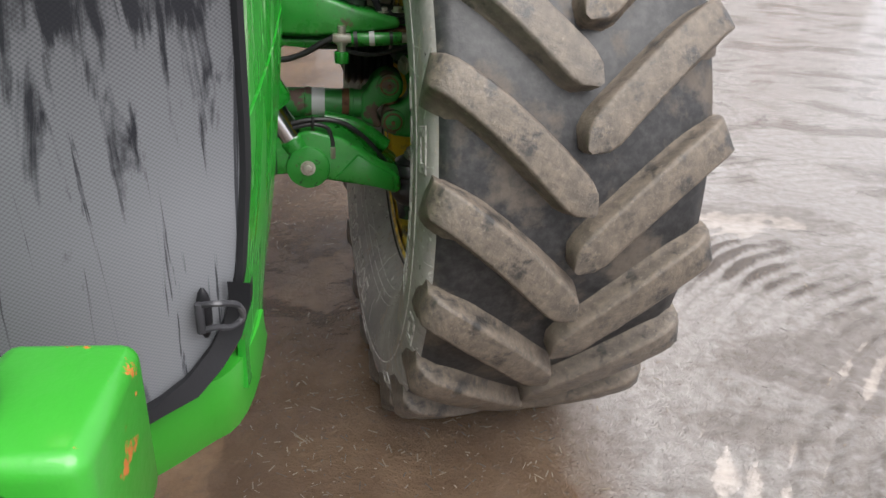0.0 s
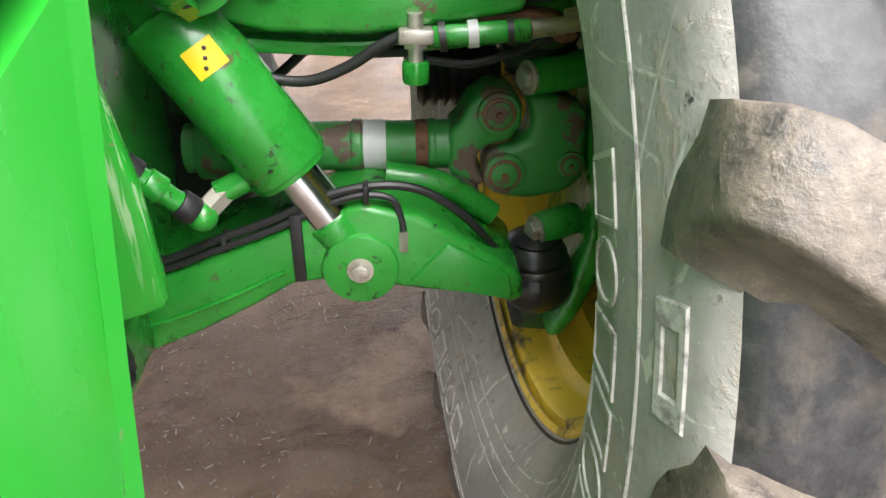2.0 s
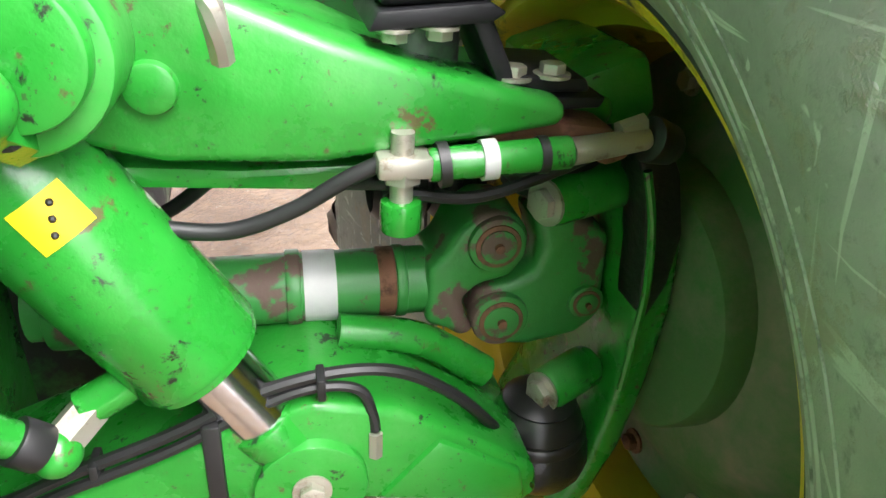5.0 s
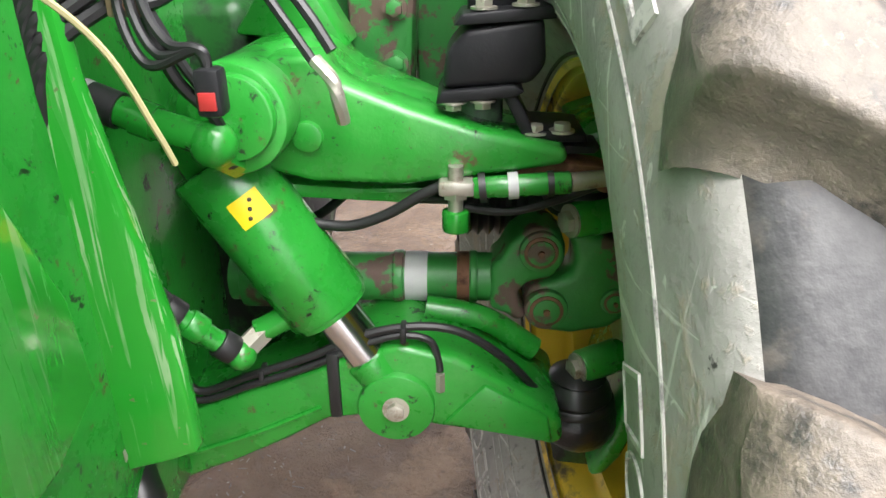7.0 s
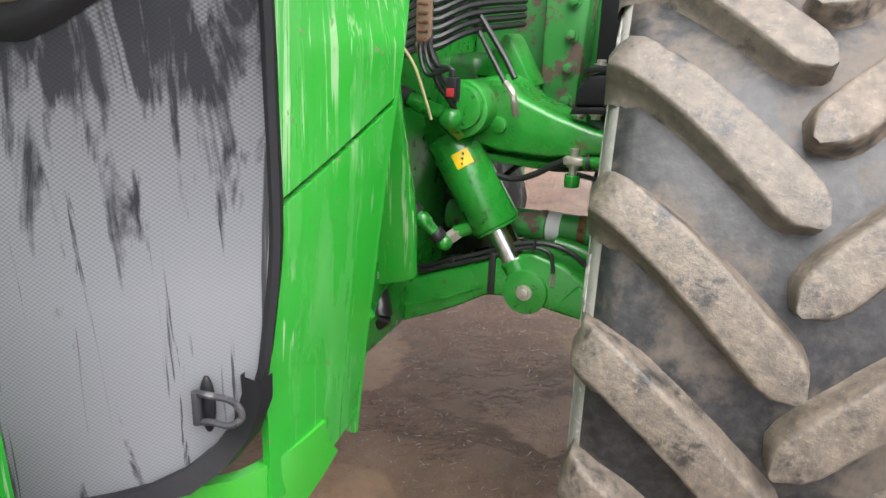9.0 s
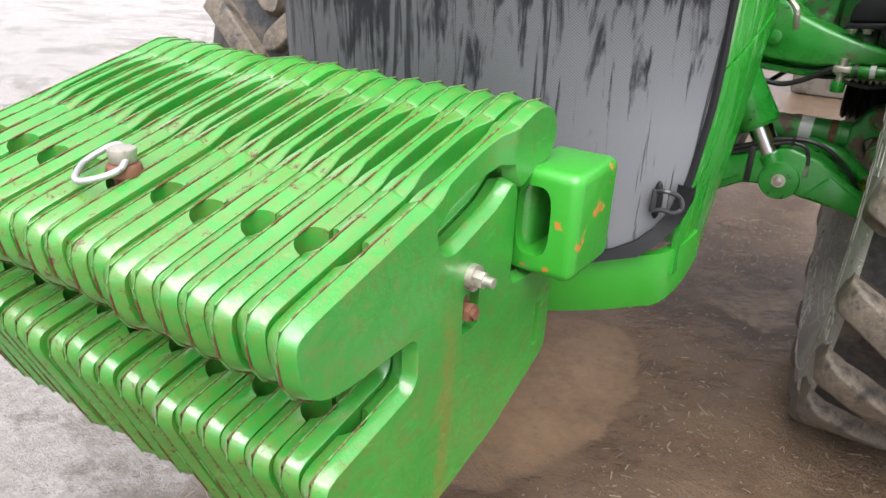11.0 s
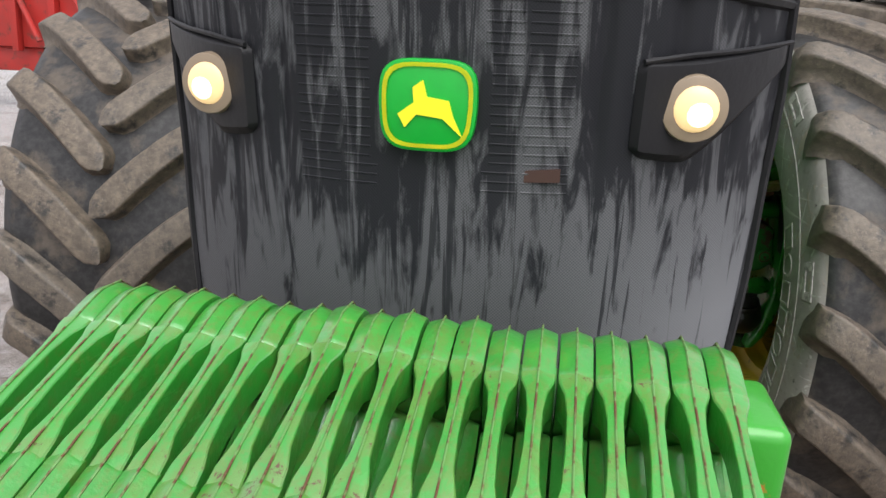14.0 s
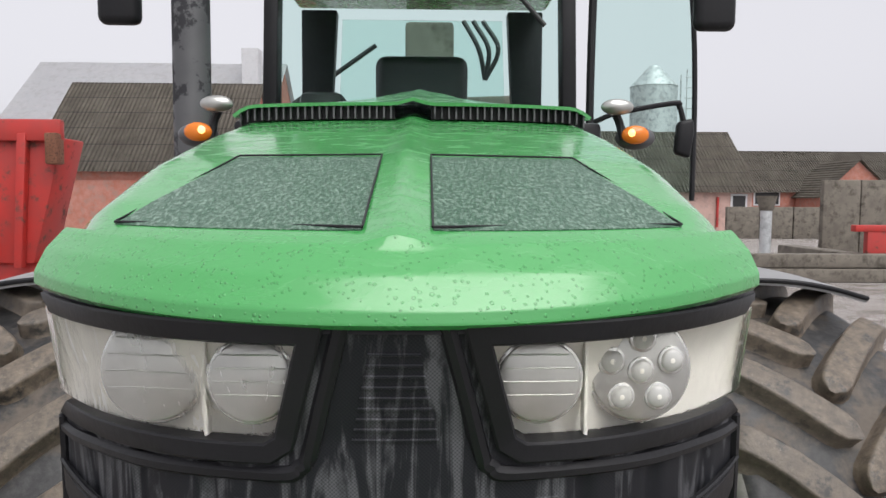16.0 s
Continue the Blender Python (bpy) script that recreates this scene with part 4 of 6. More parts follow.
def build_side_cover(s):
    """The green corner cover beside and under the grille, in an upper and a lower plate with a slanting joint."""
    def rim_at(z):
        z0 = min(max((z - 0.1358) / 0.9219, 0.74), 1.60)
        return NOSE @ front(lerp_table(GRILLE_HALF, max(z0, 0.80)), z0)

    def at(u, z):
        f = rim_at(z)
        rx = lerp_table(((0.60, 0.45), (0.75, 0.460), (0.85, 0.474), (0.95, 0.488), (1.12, 0.502), (1.25, 0.507), (1.35, 0.48), (1.62, 0.42)), z)
        ry = lerp_table(((0.64, -1.01), (0.75, -1.005), (0.85, -1.012), (0.95, -1.018), (1.12, -1.005), (1.25, -0.975), (1.4, -0.86), (1.62, -0.75)), z)
        return (s * (f.x + 0.004 + u * (rx - f.x - 0.004) + 0.005 * math.sin(math.pi * u)), f.y + 0.004 + u * (ry - f.y - 0.004), z)

    def joint(u):
        return 1.092 + 0.088 * u

    def lower(u, v):
        z0 = 0.72 + 0.05 * (u - 0.4) ** 2
        return at(u, z0 + v * (joint(u) - 0.005 - z0))

    def upper(u, v):
        z = joint(u) + 0.005
        return at(u, z + v * (1.42 - z))
    c = part("corner_cover", sheet(lower, 14, 26, thick=0.01), "panel", tractor, "scratched green corner cover beside the grille")
    part("upper_cover", sheet(upper, 14, 30, thick=0.01), "panel", c)

    def rear_wall(u, v):
        p = at(1.0, 0.70 + v * 0.88)
        return (p[0] - s * 0.26 * u, p[1] + 0.02 * u, p[2])
    part("back_plate", sheet(rear_wall, 6, 20, thick=0.008), "panel", c)

    # lower lip that runs under the screen and round the corner
    def under(u, v):
        t = min(1.0, u / 0.8)
        x = 0.42 * t
        q = NOSE @ front(x / 0.9219, 0.70, 0.0)
        w = max(0.0, (u - 0.8) / 0.2)
        if w > 0:
            e, f = Vector(at(0.0, 0.8)), Vector(at(0.5, 0.8))
            m_ = Vector((abs(e.x) + 0.008, e.y - 0.03, 0))
            q = q * (1 - w) ** 2 + m_ * 2 * w * (1 - w) + Vector((abs(f.x) + 0.004, f.y, 0)) * w * w
        bottom = 0.645 + 0.012 * t * t + 0.065 * w * w
        top = 0.772 + 0.012 * w
        return (s * q.x, q.y + 0.03 * (1 - v) ** 2, bottom + v * (top - bottom))
    part("lower_lip", sheet(under, 36, 10, thick=0.016), "cleanpaint", c)
    # black clip at the lower corner of the screen
    SEAT[0] = NOSE
    own = bmesh.new()
    rows_ = []
    for z, x in ((0.835, 0.495), (0.81, 0.495), (0.775, 0.487), (0.745, 0.47), (0.72, 0.445), (0.703, 0.41), (0.696, 0.37), (0.692, 0.31)):
        o = 0.026 if z > 0.71 else 0.014
        k = max(0.0, min(1.0, (0.835 - z) / 0.12))
        n = Vector((0.75 * (1 - k) + 0.3 * k, -0.2, -0.9 * k)).normalized()
        p = front(x, z, 0.014)
        rows_.append([own.verts.new((s * r_.x, r_.y, r_.z)) for r_ in (p - n * 0.006, p - n * 0.004 + Vector((0, -0.01, 0)), p + n * o + Vector((0, -0.006, 0)), p + n * o + Vector((0, 0.02, 0)))])
    for a_, b_ in zip(rows_, rows_[1:]):
        for i in range(3):
            own.faces.new((a_[i], a_[i + 1], b_[i + 1], b_[i]))
    clip_ = part("corner_clip", own, "black", tractor, "black plastic corner clip of the screen")
    k = front(0.465, 0.80, 0.02)
    part("latch_plate", ball((s * 0.466, k.y + 0.002, 0.806), 0.016, (0.62, 0.5, 2.3)), "black", clip_)
    loop = [(s * 0.463, k.y - 0.012, 0.826), (s * 0.485, k.y - 0.018, 0.832), (s * 0.507, k.y - 0.004, 0.822), (s * 0.512, k.y + 0.004, 0.80), (s * 0.500, k.y - 0.004, 0.790), (s * 0.482, k.y - 0.012, 0.794), (s * 0.466, k.y - 0.012, 0.790)]
    part("latch", hose(loop, 0.0042, 6, 8), "stack", clip_, "bent dark steel latch loop")
    part("latch_pin", rod((s * 0.464, k.y - 0.014, 0.788), (s * 0.464, k.y - 0.014, 0.83), 0.0055, seg=12, w=0.001), "stack", clip_)
    SEAT[0] = Matrix.Identity(4)


for side in (1, -1):
    build_side_cover(side)


# ---- front weights ----
PITCH = 0.0405


def rounded(pts, r, n=5):
    """The polygon with its corners rounded off."""
    out = []
    m = len(pts)
    for i in range(m):
        a, p, q = Vector(pts[i - 1]), Vector(pts[i]), Vector(pts[(i + 1) % m])
        u, v = a - p, q - p
        f, g = p + u.normalized() * min(r, u.length * 0.48), p + v.normalized() * min(r, v.length * 0.48)
        for k in range(n + 1):
            t = k / n
            out.append(f * (1 - t) ** 2 + p * 2 * t * (1 - t) + g * t * t)
    return out


def cast_slab(pts, w, d, bm):
    """A casting of two mould halves: full outline in the middle, drawn in by d at both flanks."""
    m = len(pts)
    area = sum(pts[i - 1].x * pts[i].y - pts[i].x * pts[i - 1].y for i in range(m))
    sign = 1 if area > 0 else -1
    inner = []
    for i in range(m):
        e = (pts[(i + 1) % m] - pts[i - 1]).normalized()
        inner.append(pts[i] + Vector((-e.y, e.x)) * d * sign)
    edge = [p + (q - p) * 0.8 for p, q in zip(pts, inner)]
    layers = [(-w, inner), (-w + 0.0015, edge), (0.0, pts), (w - 0.0015, edge), (w, inner)]
    vs = [[bm.verts.new((x, p.x, p.y)) for p in ring] for x, ring in layers]
    for a, b in zip(vs, vs[1:]):
        for i in range(m):
            j = (i + 1) % m
            bm.faces.new((a[i], a[j], b[j], b[i]))
    for tri in geometry.tessellate_polygon([[Vector((p.x, p.y, 0.0)) for p in inner]]):
        for ring in (vs[0], vs[-1]):
            bm.faces.new([ring[k] for k in tri])
    bmesh.ops.recalc_face_normals(bm, faces=bm.faces)
    return bm


def weight_mesh(name, notch, end=False):
    """One suitcase weight: body, a slimmer grip over a slot, half a pin hole in the flank on the side of notch."""
    own = bmesh.new()
    w = 0.0188
    body = [(-1.775, 0.962), (-1.90, 0.926), (-1.980, 0.903), (-2.003, 0.893), (-2.010, 0.875), (-2.004, 0.835), (-1.992, 0.815), (-1.965, 0.797), (-1.93, 0.793), (-1.812, 0.797), (-1.812, 0.737), (-1.955, 0.704), (-1.972, 0.694), (-1.976, 0.67), (-1.905, 0.497), (-1.885, 0.478), (-1.60, 0.535), (-1.44, 0.60), (-1.425, 0.615), (-1.425, 0.775), (-1.575, 0.785), (-1.575, 0.93), (-1.598, 0.945), (-1.618, 0.93), (-1.64, 0.918), (-1.735, 0.888), (-1.755, 0.892), (-1.765, 0.905)]
    cast_slab(rounded(body, 0.016, 6), w, 0.0068, own)
    # cut the pin hole
    cut = rod((notch * PITCH / 2, -1.885, 0.62), (notch * PITCH / 2, -1.885, 1.0), 0.0225, seg=32)
    if end:
        # pockets in the open flank
        box((0.004, -1.708, 0.758), (0.04, -1.668, 0.815), 0.004, 2, cut)
        box((0.010, -1.482, 0.63), (0.04, -1.464, 0.71), 0.003, 2, cut)
    body_ = carve(own, cut)
    fin, seam = bmesh.new(), bmesh.new()
    head = [(-1.575, 0.915), (-1.53, 0.935), (-1.485, 0.945), (-1.465, 0.975), (-1.475, 1.01), (-1.50, 1.03), (-1.54, 1.032), (-1.60, 1.013), (-1.606, 0.985), (-1.595, 0.94)]
    cast_slab(rounded(head, 0.02, 6), w, 0.0068, fin)
    # the grip narrows from the head and widens into the nose
    rows = []
    for y, zt, zb, h in ((-1.592, 1.0150, 0.955, 0.0192), (-1.604, 1.0120, 0.957, 0.0180), (-1.622, 1.007, 0.960, 0.0115), (-1.65, 0.999, 0.956, 0.0085), (-1.70, 0.9845, 0.945, 0.0085), (-1.74, 0.973, 0.932, 0.0110), (-1.765, 0.9648, 0.922, 0.0172), (-1.785, 0.9570, 0.915, 0.0180)):
        b_ = min(0.006, h * 0.5)
        ring = [(-h, zb + b_), (-h + b_, zb), (h - b_, zb), (h, zb + b_), (h, zt - 0.22 * h - 0.0015), (h * 0.9, zt - 0.2 * h), (0.0, zt), (-h * 0.9, zt - 0.2 * h), (-h, zt - 0.22 * h - 0.0015)]
        rows.append([fin.verts.new((x, y, z)) for x, z in ring])
    for a_, b_ in zip(rows, rows[1:]):
        for i in range(9):
            fin.faces.new((a_[i], a_[(i + 1) % 9], b_[(i + 1) % 9], b_[i]))
    fin.faces.new(rows[0])
    fin.faces.new(rows[-1])
    for line in ([(0, -1.475, 1.0105), (0, -1.50, 1.0302), (0, -1.54, 1.0322), (0, -1.60, 1.0135), (0, -1.65, 0.9995), (0, -1.74, 0.9735), (0, -1.775, 0.9625), (0, -1.90, 0.9265), (0, -1.980, 0.9032), (0, -2.003, 0.8935), (0, -2.0105, 0.875), (0, -2.0045, 0.835), (0, -1.992, 0.8145), (0, -1.965, 0.7965)],
                 [(0, -1.82, 0.7365), (0, -1.955, 0.7045), (0, -1.972, 0.6945), (0, -1.9765, 0.67), (0, -1.905, 0.4965)]):
        hose(line, 0.0014, 1, 5, seam)
    out = []
    for label, bm, m in ((name, body_, "weight"), ("handle", fin, "weight"), ("mould_seam", seam, "seam")):
        bmesh.ops.recalc_face_normals(bm, faces=bm.faces)
        bm.normal_update()
        for f in bm.faces:
            f.smooth = abs(f.normal.x) < 0.95
        bmesh.ops.transform(bm, matrix=PACK, verts=bm.verts)
        me = bpy.data.meshes.new(label)
        bm.to_mesh(me)
        bm.free()
        me.materials.append(M[m])
        me.set_sharp_from_angle(angle=radians(26))
        out.append(me)
    return out


def build_weights():
    kinds = {1: weight_mesh("suitcase_weight", 1), -1: weight_mesh("suitcase_weight", -1)}
    last = weight_mesh("suitcase_weight", -1, True)
    for i in range(20):
        notch = 1 if (i % 2 == 1 and i != 19) or i == 0 else -1
        body_, handle, seam = last if i == 19 else kinds[notch]
        ob = new("suitcase_weight", body_)
        ob.location = ((i - 9.5) * PITCH * 0.9158 + random.uniform(-0.0003, 0.0003), random.uniform(-0.005, 0.005), random.uniform(-0.002, 0.002))
        ob.rotation_euler = (random.uniform(-0.002, 0.002), 0, 0)
        tagged(ob, "green cast iron suitcase weight rusted round the hitch pin" if i in (9, 10, 11) else "green cast iron suitcase weight with chipped edges", "weight", "front weights")
        new("handle", handle).parent = ob
        new("mould_seam", seam).parent = ob


build_weights()


SEAT[0] = Matrix.Translation((0, 0, 0.009)) @ PACK


def build_pin():
    p = thing("hitch_pin", "rusty hitch pin with a galvanised spring ring through the weights", "pin")
    part("pin", rod((0, -1.885, 0.70), (0, -1.885, 0.945), 0.0135, seg=24, w=0.002), "rust", p)
    part("collar", rod((0, -1.885, 0.922), (0, -1.885, 0.938), 0.024, 0.021, 24, w=0.003), "rust", p)
    part("head", rod((0, -1.885, 0.938), (0, -1.885, 0.958), 0.016, 0.0185, 24, w=0.003), "steel", p)
    pts = [(-0.012, -1.874, 0.95), (-0.032, -1.867, 0.952), (-0.044, -1.875, 0.948), (-0.053, -1.898, 0.936), (-0.048, -1.914, 0.930), (-0.026, -1.936, 0.924), (-0.010, -1.936, 0.924), (0.010, -1.918, 0.93), (0.018, -1.902, 0.937), (0.013, -1.89, 0.944)]
    part("ring", hose(pts, 0.0044, 8, 10), "ring", p, "bright bent wire ring")


build_pin()
SEAT[0] = PACK


def build_carrier():
    c = part("weight_carrier", box((-0.40, -1.52, 0.797), (0.40, -1.38, 0.925), 0.018, 3), "weight", tractor, "green weight carrier beam spotted with rust")
    for s in (1, -1):
        own = box((0.372 if s > 0 else -0.478, -1.54, 0.785), (0.478 if s > 0 else -0.372, -1.395, 0.945), 0.016, 4)
        ov = [(s * (0.412 + 0.026 * math.copysign(abs(math.cos(a)) ** 0.6, math.cos(a))), 0.868 + 0.052 * math.copysign(abs(math.sin(a)) ** 0.6, math.sin(a))) for a in [k * math.pi / 12 for k in range(24)]]
        part("end_block", carve(own, slab(ov, "y", -1.60, -1.43, 0.0)), "block", c, "rounded end block with an oval pocket")
        part("arm", slab([(-1.45, 0.56), (-1.15, 0.60), (-1.15, 0.80), (-1.45, 0.80)], "x", s * 0.20, s * 0.29, 0.008), "panel", c)
    b = hexbolt((0.402, -1.690, 0.836), (1, 0, 0), 0.012, 0.022)
    rod((0.40, -1.690, 0.836), (0.437, -1.690, 0.836), 0.007, seg=12, bm=b)
    bolt = thing("tie_bolt", "zinc tie bolt with a worn nut through the weights", "bolt")
    part("nut", b, "steel", bolt)
    part("washer", rod((0.398, -1.690, 0.836), (0.412, -1.690, 0.836), 0.018, seg=20), "steel", bolt)
    low = thing("tie_bolt", "rusty tie bolt in a pocket of the end weight", "bolt")
    part("nut", hexbolt((0.385, -1.688, 0.784), (1, 0, 0), 0.014, 0.024), "rust", low)
    part("stud", rod((0.375, -1.688, 0.784), (0.415, -1.688, 0.784), 0.008, seg=12), "rust", low)


build_carrier()
SEAT[0] = Matrix.Identity(4)


# ---- front wheels ----
def lug_mesh(name, s):
    """One lug from the shoulder to the middle; s: side of the tread. Lies round the wheel's axle along x, at the front."""
    own = bmesh.new()
    rows = []
    N = 18
    for k in range(N + 1):
        t = k / N
        x = s * (0.306 - 0.316 * t)
        ang = radians(19.5) * (t ** 1.25) - radians(9)
        r_top = 0.803 - 0.012 * max(0, (abs(x) - 0.17) / 0.12) ** 2 - 0.03 * max(0, (abs(x) - 0.27) / 0.036) ** 2 + 0.0022 * noise.noise((k * 0.9, s * 3.0, 1.0))
        r_base = 0.744 - 0.05 * max(0, (abs(x) - 0.22) / 0.08) ** 2
        half = (0.0335 + 0.004 * t) * math.sqrt(max(0.02, 1 - max(0.0, (t - 0.86) / 0.142) ** 2))
        wob = 0.0025 * noise.noise((k * 0.7, s * 5.0, 4.0))
        ta = 0.78 * radians(19.5) * 1.25 * max(t, 0.05) ** 0.25
        dx, da = s * ta / math.hypot(ta, 0.316), 0.316 / math.hypot(ta, 0.316)
        ring = []
        h = r_top - r_base
        for q, f, wd in ((-1, 0.0, 1.75), (-1, 0.14, 1.38), (-1, 0.55, 1.16), (-1, 0.88, 1.06), (-1, 0.985, 0.96), (-1, 1.0, 0.80), (0, 1.012, 0.0), (1, 1.0, 0.82), (1, 0.985, 0.95), (1, 0.88, 1.02), (1, 0.5, 1.12), (1, 0.14, 1.34), (1, 0.0, 1.7)):
            rr = r_base + h * f
            xx = s * min(s * (x + dx * half * wd * q) + wob, 0.305)
            aa = ang + (da * half * wd * q) / rr
            ring.append(own.verts.new((0.97 * xx, -0.977 * rr * math.cos(aa), -0.977 * rr * math.sin(aa))))
        rows.append(ring)
    for a, b in zip(rows, rows[1:]):
        for i in range(12):
            own.faces.new((a[i], a[i + 1], b[i + 1], b[i]))
    own.faces.new(rows[0])
    own.faces.new(rows[-1])
    bmesh.ops.recalc_face_normals(own, faces=own.faces)
    me = bpy.data.meshes.new(name)
    for f in own.faces:
        f.smooth = True
    own.to_mesh(me)
    own.free()
    me.materials.append(M["lug"])
    me.set_sharp_from_angle(angle=radians(60))
    return me


LUGS = {1: lug_mesh("lug", 1), -1: lug_mesh("lug", -1)}
LUG_COUNT = 21


def sidewall_x(r):
    """How far the sidewall stands out at a radius."""
    return lerp_table([(0.384, 0.177), (0.398, 0.192), (0.425, 0.223), (0.47, 0.257), (0.53, 0.282), (0.60, 0.293), (0.66, 0.291), (0.70, 0.284), (0.722, 0.271)], r)


def build_wheel(s, phase):
    """s: 1 the wheel at +x, -1 at -x."""
    turn = Matrix.Translation((WHEEL_X if s > 0 else -1.04, WHEEL_Y, WHEEL_Z)) @ Matrix.Rotation(STEER, 4, "Z")
    side = [(sidewall_x(r), r) for r in (0.384, 0.391, 0.398, 0.411, 0.425, 0.447, 0.47, 0.50, 0.53, 0.565, 0.60, 0.63, 0.66, 0.68, 0.70, 0.722)] + [(0.24, 0.735), (0.16, 0.739), (0.07, 0.741)]
    prof = [(-x, r) for x, r in side] + [(0, 0.742)] + [(x, r) for x, r in reversed(side)]
    tyre = part("tyre", lathe(prof, 128), "rubber", tractor, "mud-smeared lugged tractor tyre")
    tyre.data.materials.append(M["sidewall"])
    for p in tyre.data.polygons:
        if math.hypot(p.center.y, p.center.z) < 0.715:
            p.material_index = 1
    tyre.matrix_basis = turn
    for q in (1, -1):
        for k in range(LUG_COUNT):
            ob = new("lug", LUGS[q])
            ob.parent = tyre
            ob.matrix_basis = Matrix.Rotation((k + (0.5 if q > 0 else 0.0) + phase) * 2 * math.pi / LUG_COUNT, 4, "X")
    # raised rings and block marks on the inner sidewall
    for r, w_ in ((0.398, 0.0032), (0.447, 0.0016), (0.466, 0.0018), (0.487, 0.0012), (0.633, 0.002)):
        x = -sidewall_x(r)
        own = bmesh.new()
        n, m_ = 120, 6
        g = [[own.verts.new((s * x + w_ * math.cos(b), -(r + w_ * math.sin(b)) * math.cos(a), (r + w_ * math.sin(b)) * math.sin(a))) for b in [j * 2 * math.pi / m_ for j in range(m_)]] for a in [i * 2 * math.pi / n for i in range(n)]]
        for i in range(n):
            for j in range(m_):
                own.faces.new((g[i][j], g[(i + 1) % n][j], g[(i + 1) % n][(j + 1) % m_], g[i][(j + 1) % m_]))
        part("sidewall_ring", own, "scuffed" if r > 0.42 else "bead", tyre)

    def raised_frame(r0, r1, a0, a1, round_):
        """An outlined mark that stands 2 mm off the sidewall; a: angles round the wheel."""
        own = bmesh.new()
        n = 24
        loop = []
        for i in range(n):
            th = 2 * math.pi * i / n
            c, d = math.cos(th), math.sin(th)
            if not round_:
                k_ = 1 / max(abs(c), abs(d))
                c, d = c * k_, d * k_
            loop.append(((a0 + a1) / 2 + c * (a1 - a0) / 2, (r0 + r1) / 2 + d * (r1 - r0) / 2))
        rows_ = []
        for a, r in loop:
            ring = []
            for u, v in ((-0.0045, -0.003), (-0.003, 0.0022), (0.003, 0.0022), (0.0045, -0.003)):
                f = 1 + u / ((r1 - r0) / 2)
                aa, rr = (a0 + a1) / 2 + (a - (a0 + a1) / 2) * f, (r0 + r1) / 2 + (r - (r0 + r1) / 2) * f
                ring.append(own.verts.new((-s * (sidewall_x(rr) + v), -rr * math.cos(aa), rr * math.sin(aa))))
            rows_.append(ring)
        for i in range(n):
            for j in range(3):
                own.faces.new((rows_[i][j], rows_[(i + 1) % n][j], rows_[(i + 1) % n][j + 1], rows_[i][j + 1]))
        bmesh.ops.recalc_face_normals(own, faces=own.faces)
        part("raised_mark", own, "scuffed", tyre)

    for base in (0.42, 2.5, 4.6):
        for k in range(7):
            a = base - 0.118 * k
            raised_frame(0.525, 0.592, a - 0.045, a + 0.045, k % 3 == 1)
    for k in range(10):
        raised_frame(0.662, 0.686, 0.2 + k * 0.63, 0.2 + k * 0.63 + 0.10, False)
    # rim: lip, bead seat, ledge, well and outer flange
    rp = [(-0.181, 0.38), (-0.187, 0.389), (-0.185, 0.396), (-0.178, 0.397), (-0.172, 0.388), (-0.169, 0.372), (-0.161, 0.366), (-0.12, 0.361), (-0.109, 0.352), (-0.103, 0.337), (-0.093, 0.334), (-0.063, 0.333), (-0.053, 0.328), (-0.041, 0.318), (0.035, 0.316), (0.08, 0.334), (0.15, 0.362), (0.19, 0.372), (0.203, 0.378), (0.206, 0.396), (0.222, 0.4)]
    rim = part("rim", lathe([(s * x, r) for x, r in rp], 96), "rim", tractor, "yellow steel wheel rim, dirty inside")
    rim.matrix_basis = turn
    dp = [(-0.005, 0.02), (-0.005, 0.17), (-0.001, 0.2), (0.025, 0.235), (0.033, 0.25), (0.035, 0.3), (0.043, 0.323)]
    disc = part("disc", lathe([(s * x, r) for x, r in dp], 72), "disc", rim, "green wheel disc smeared with dried mud")
    for k in range(12):
        a = k * 2 * math.pi / 12 + 0.35
        c = Vector((s * 0.034, -0.275 * math.cos(a), 0.275 * math.sin(a)))
        part("wheel_bolt", hexbolt(c, (-s, 0, 0), 0.013, 0.016), "steel" if k % 2 else "rust", rim)
    return tyre


build_wheel(1, 0.045)
build_wheel(-1, 0.045)


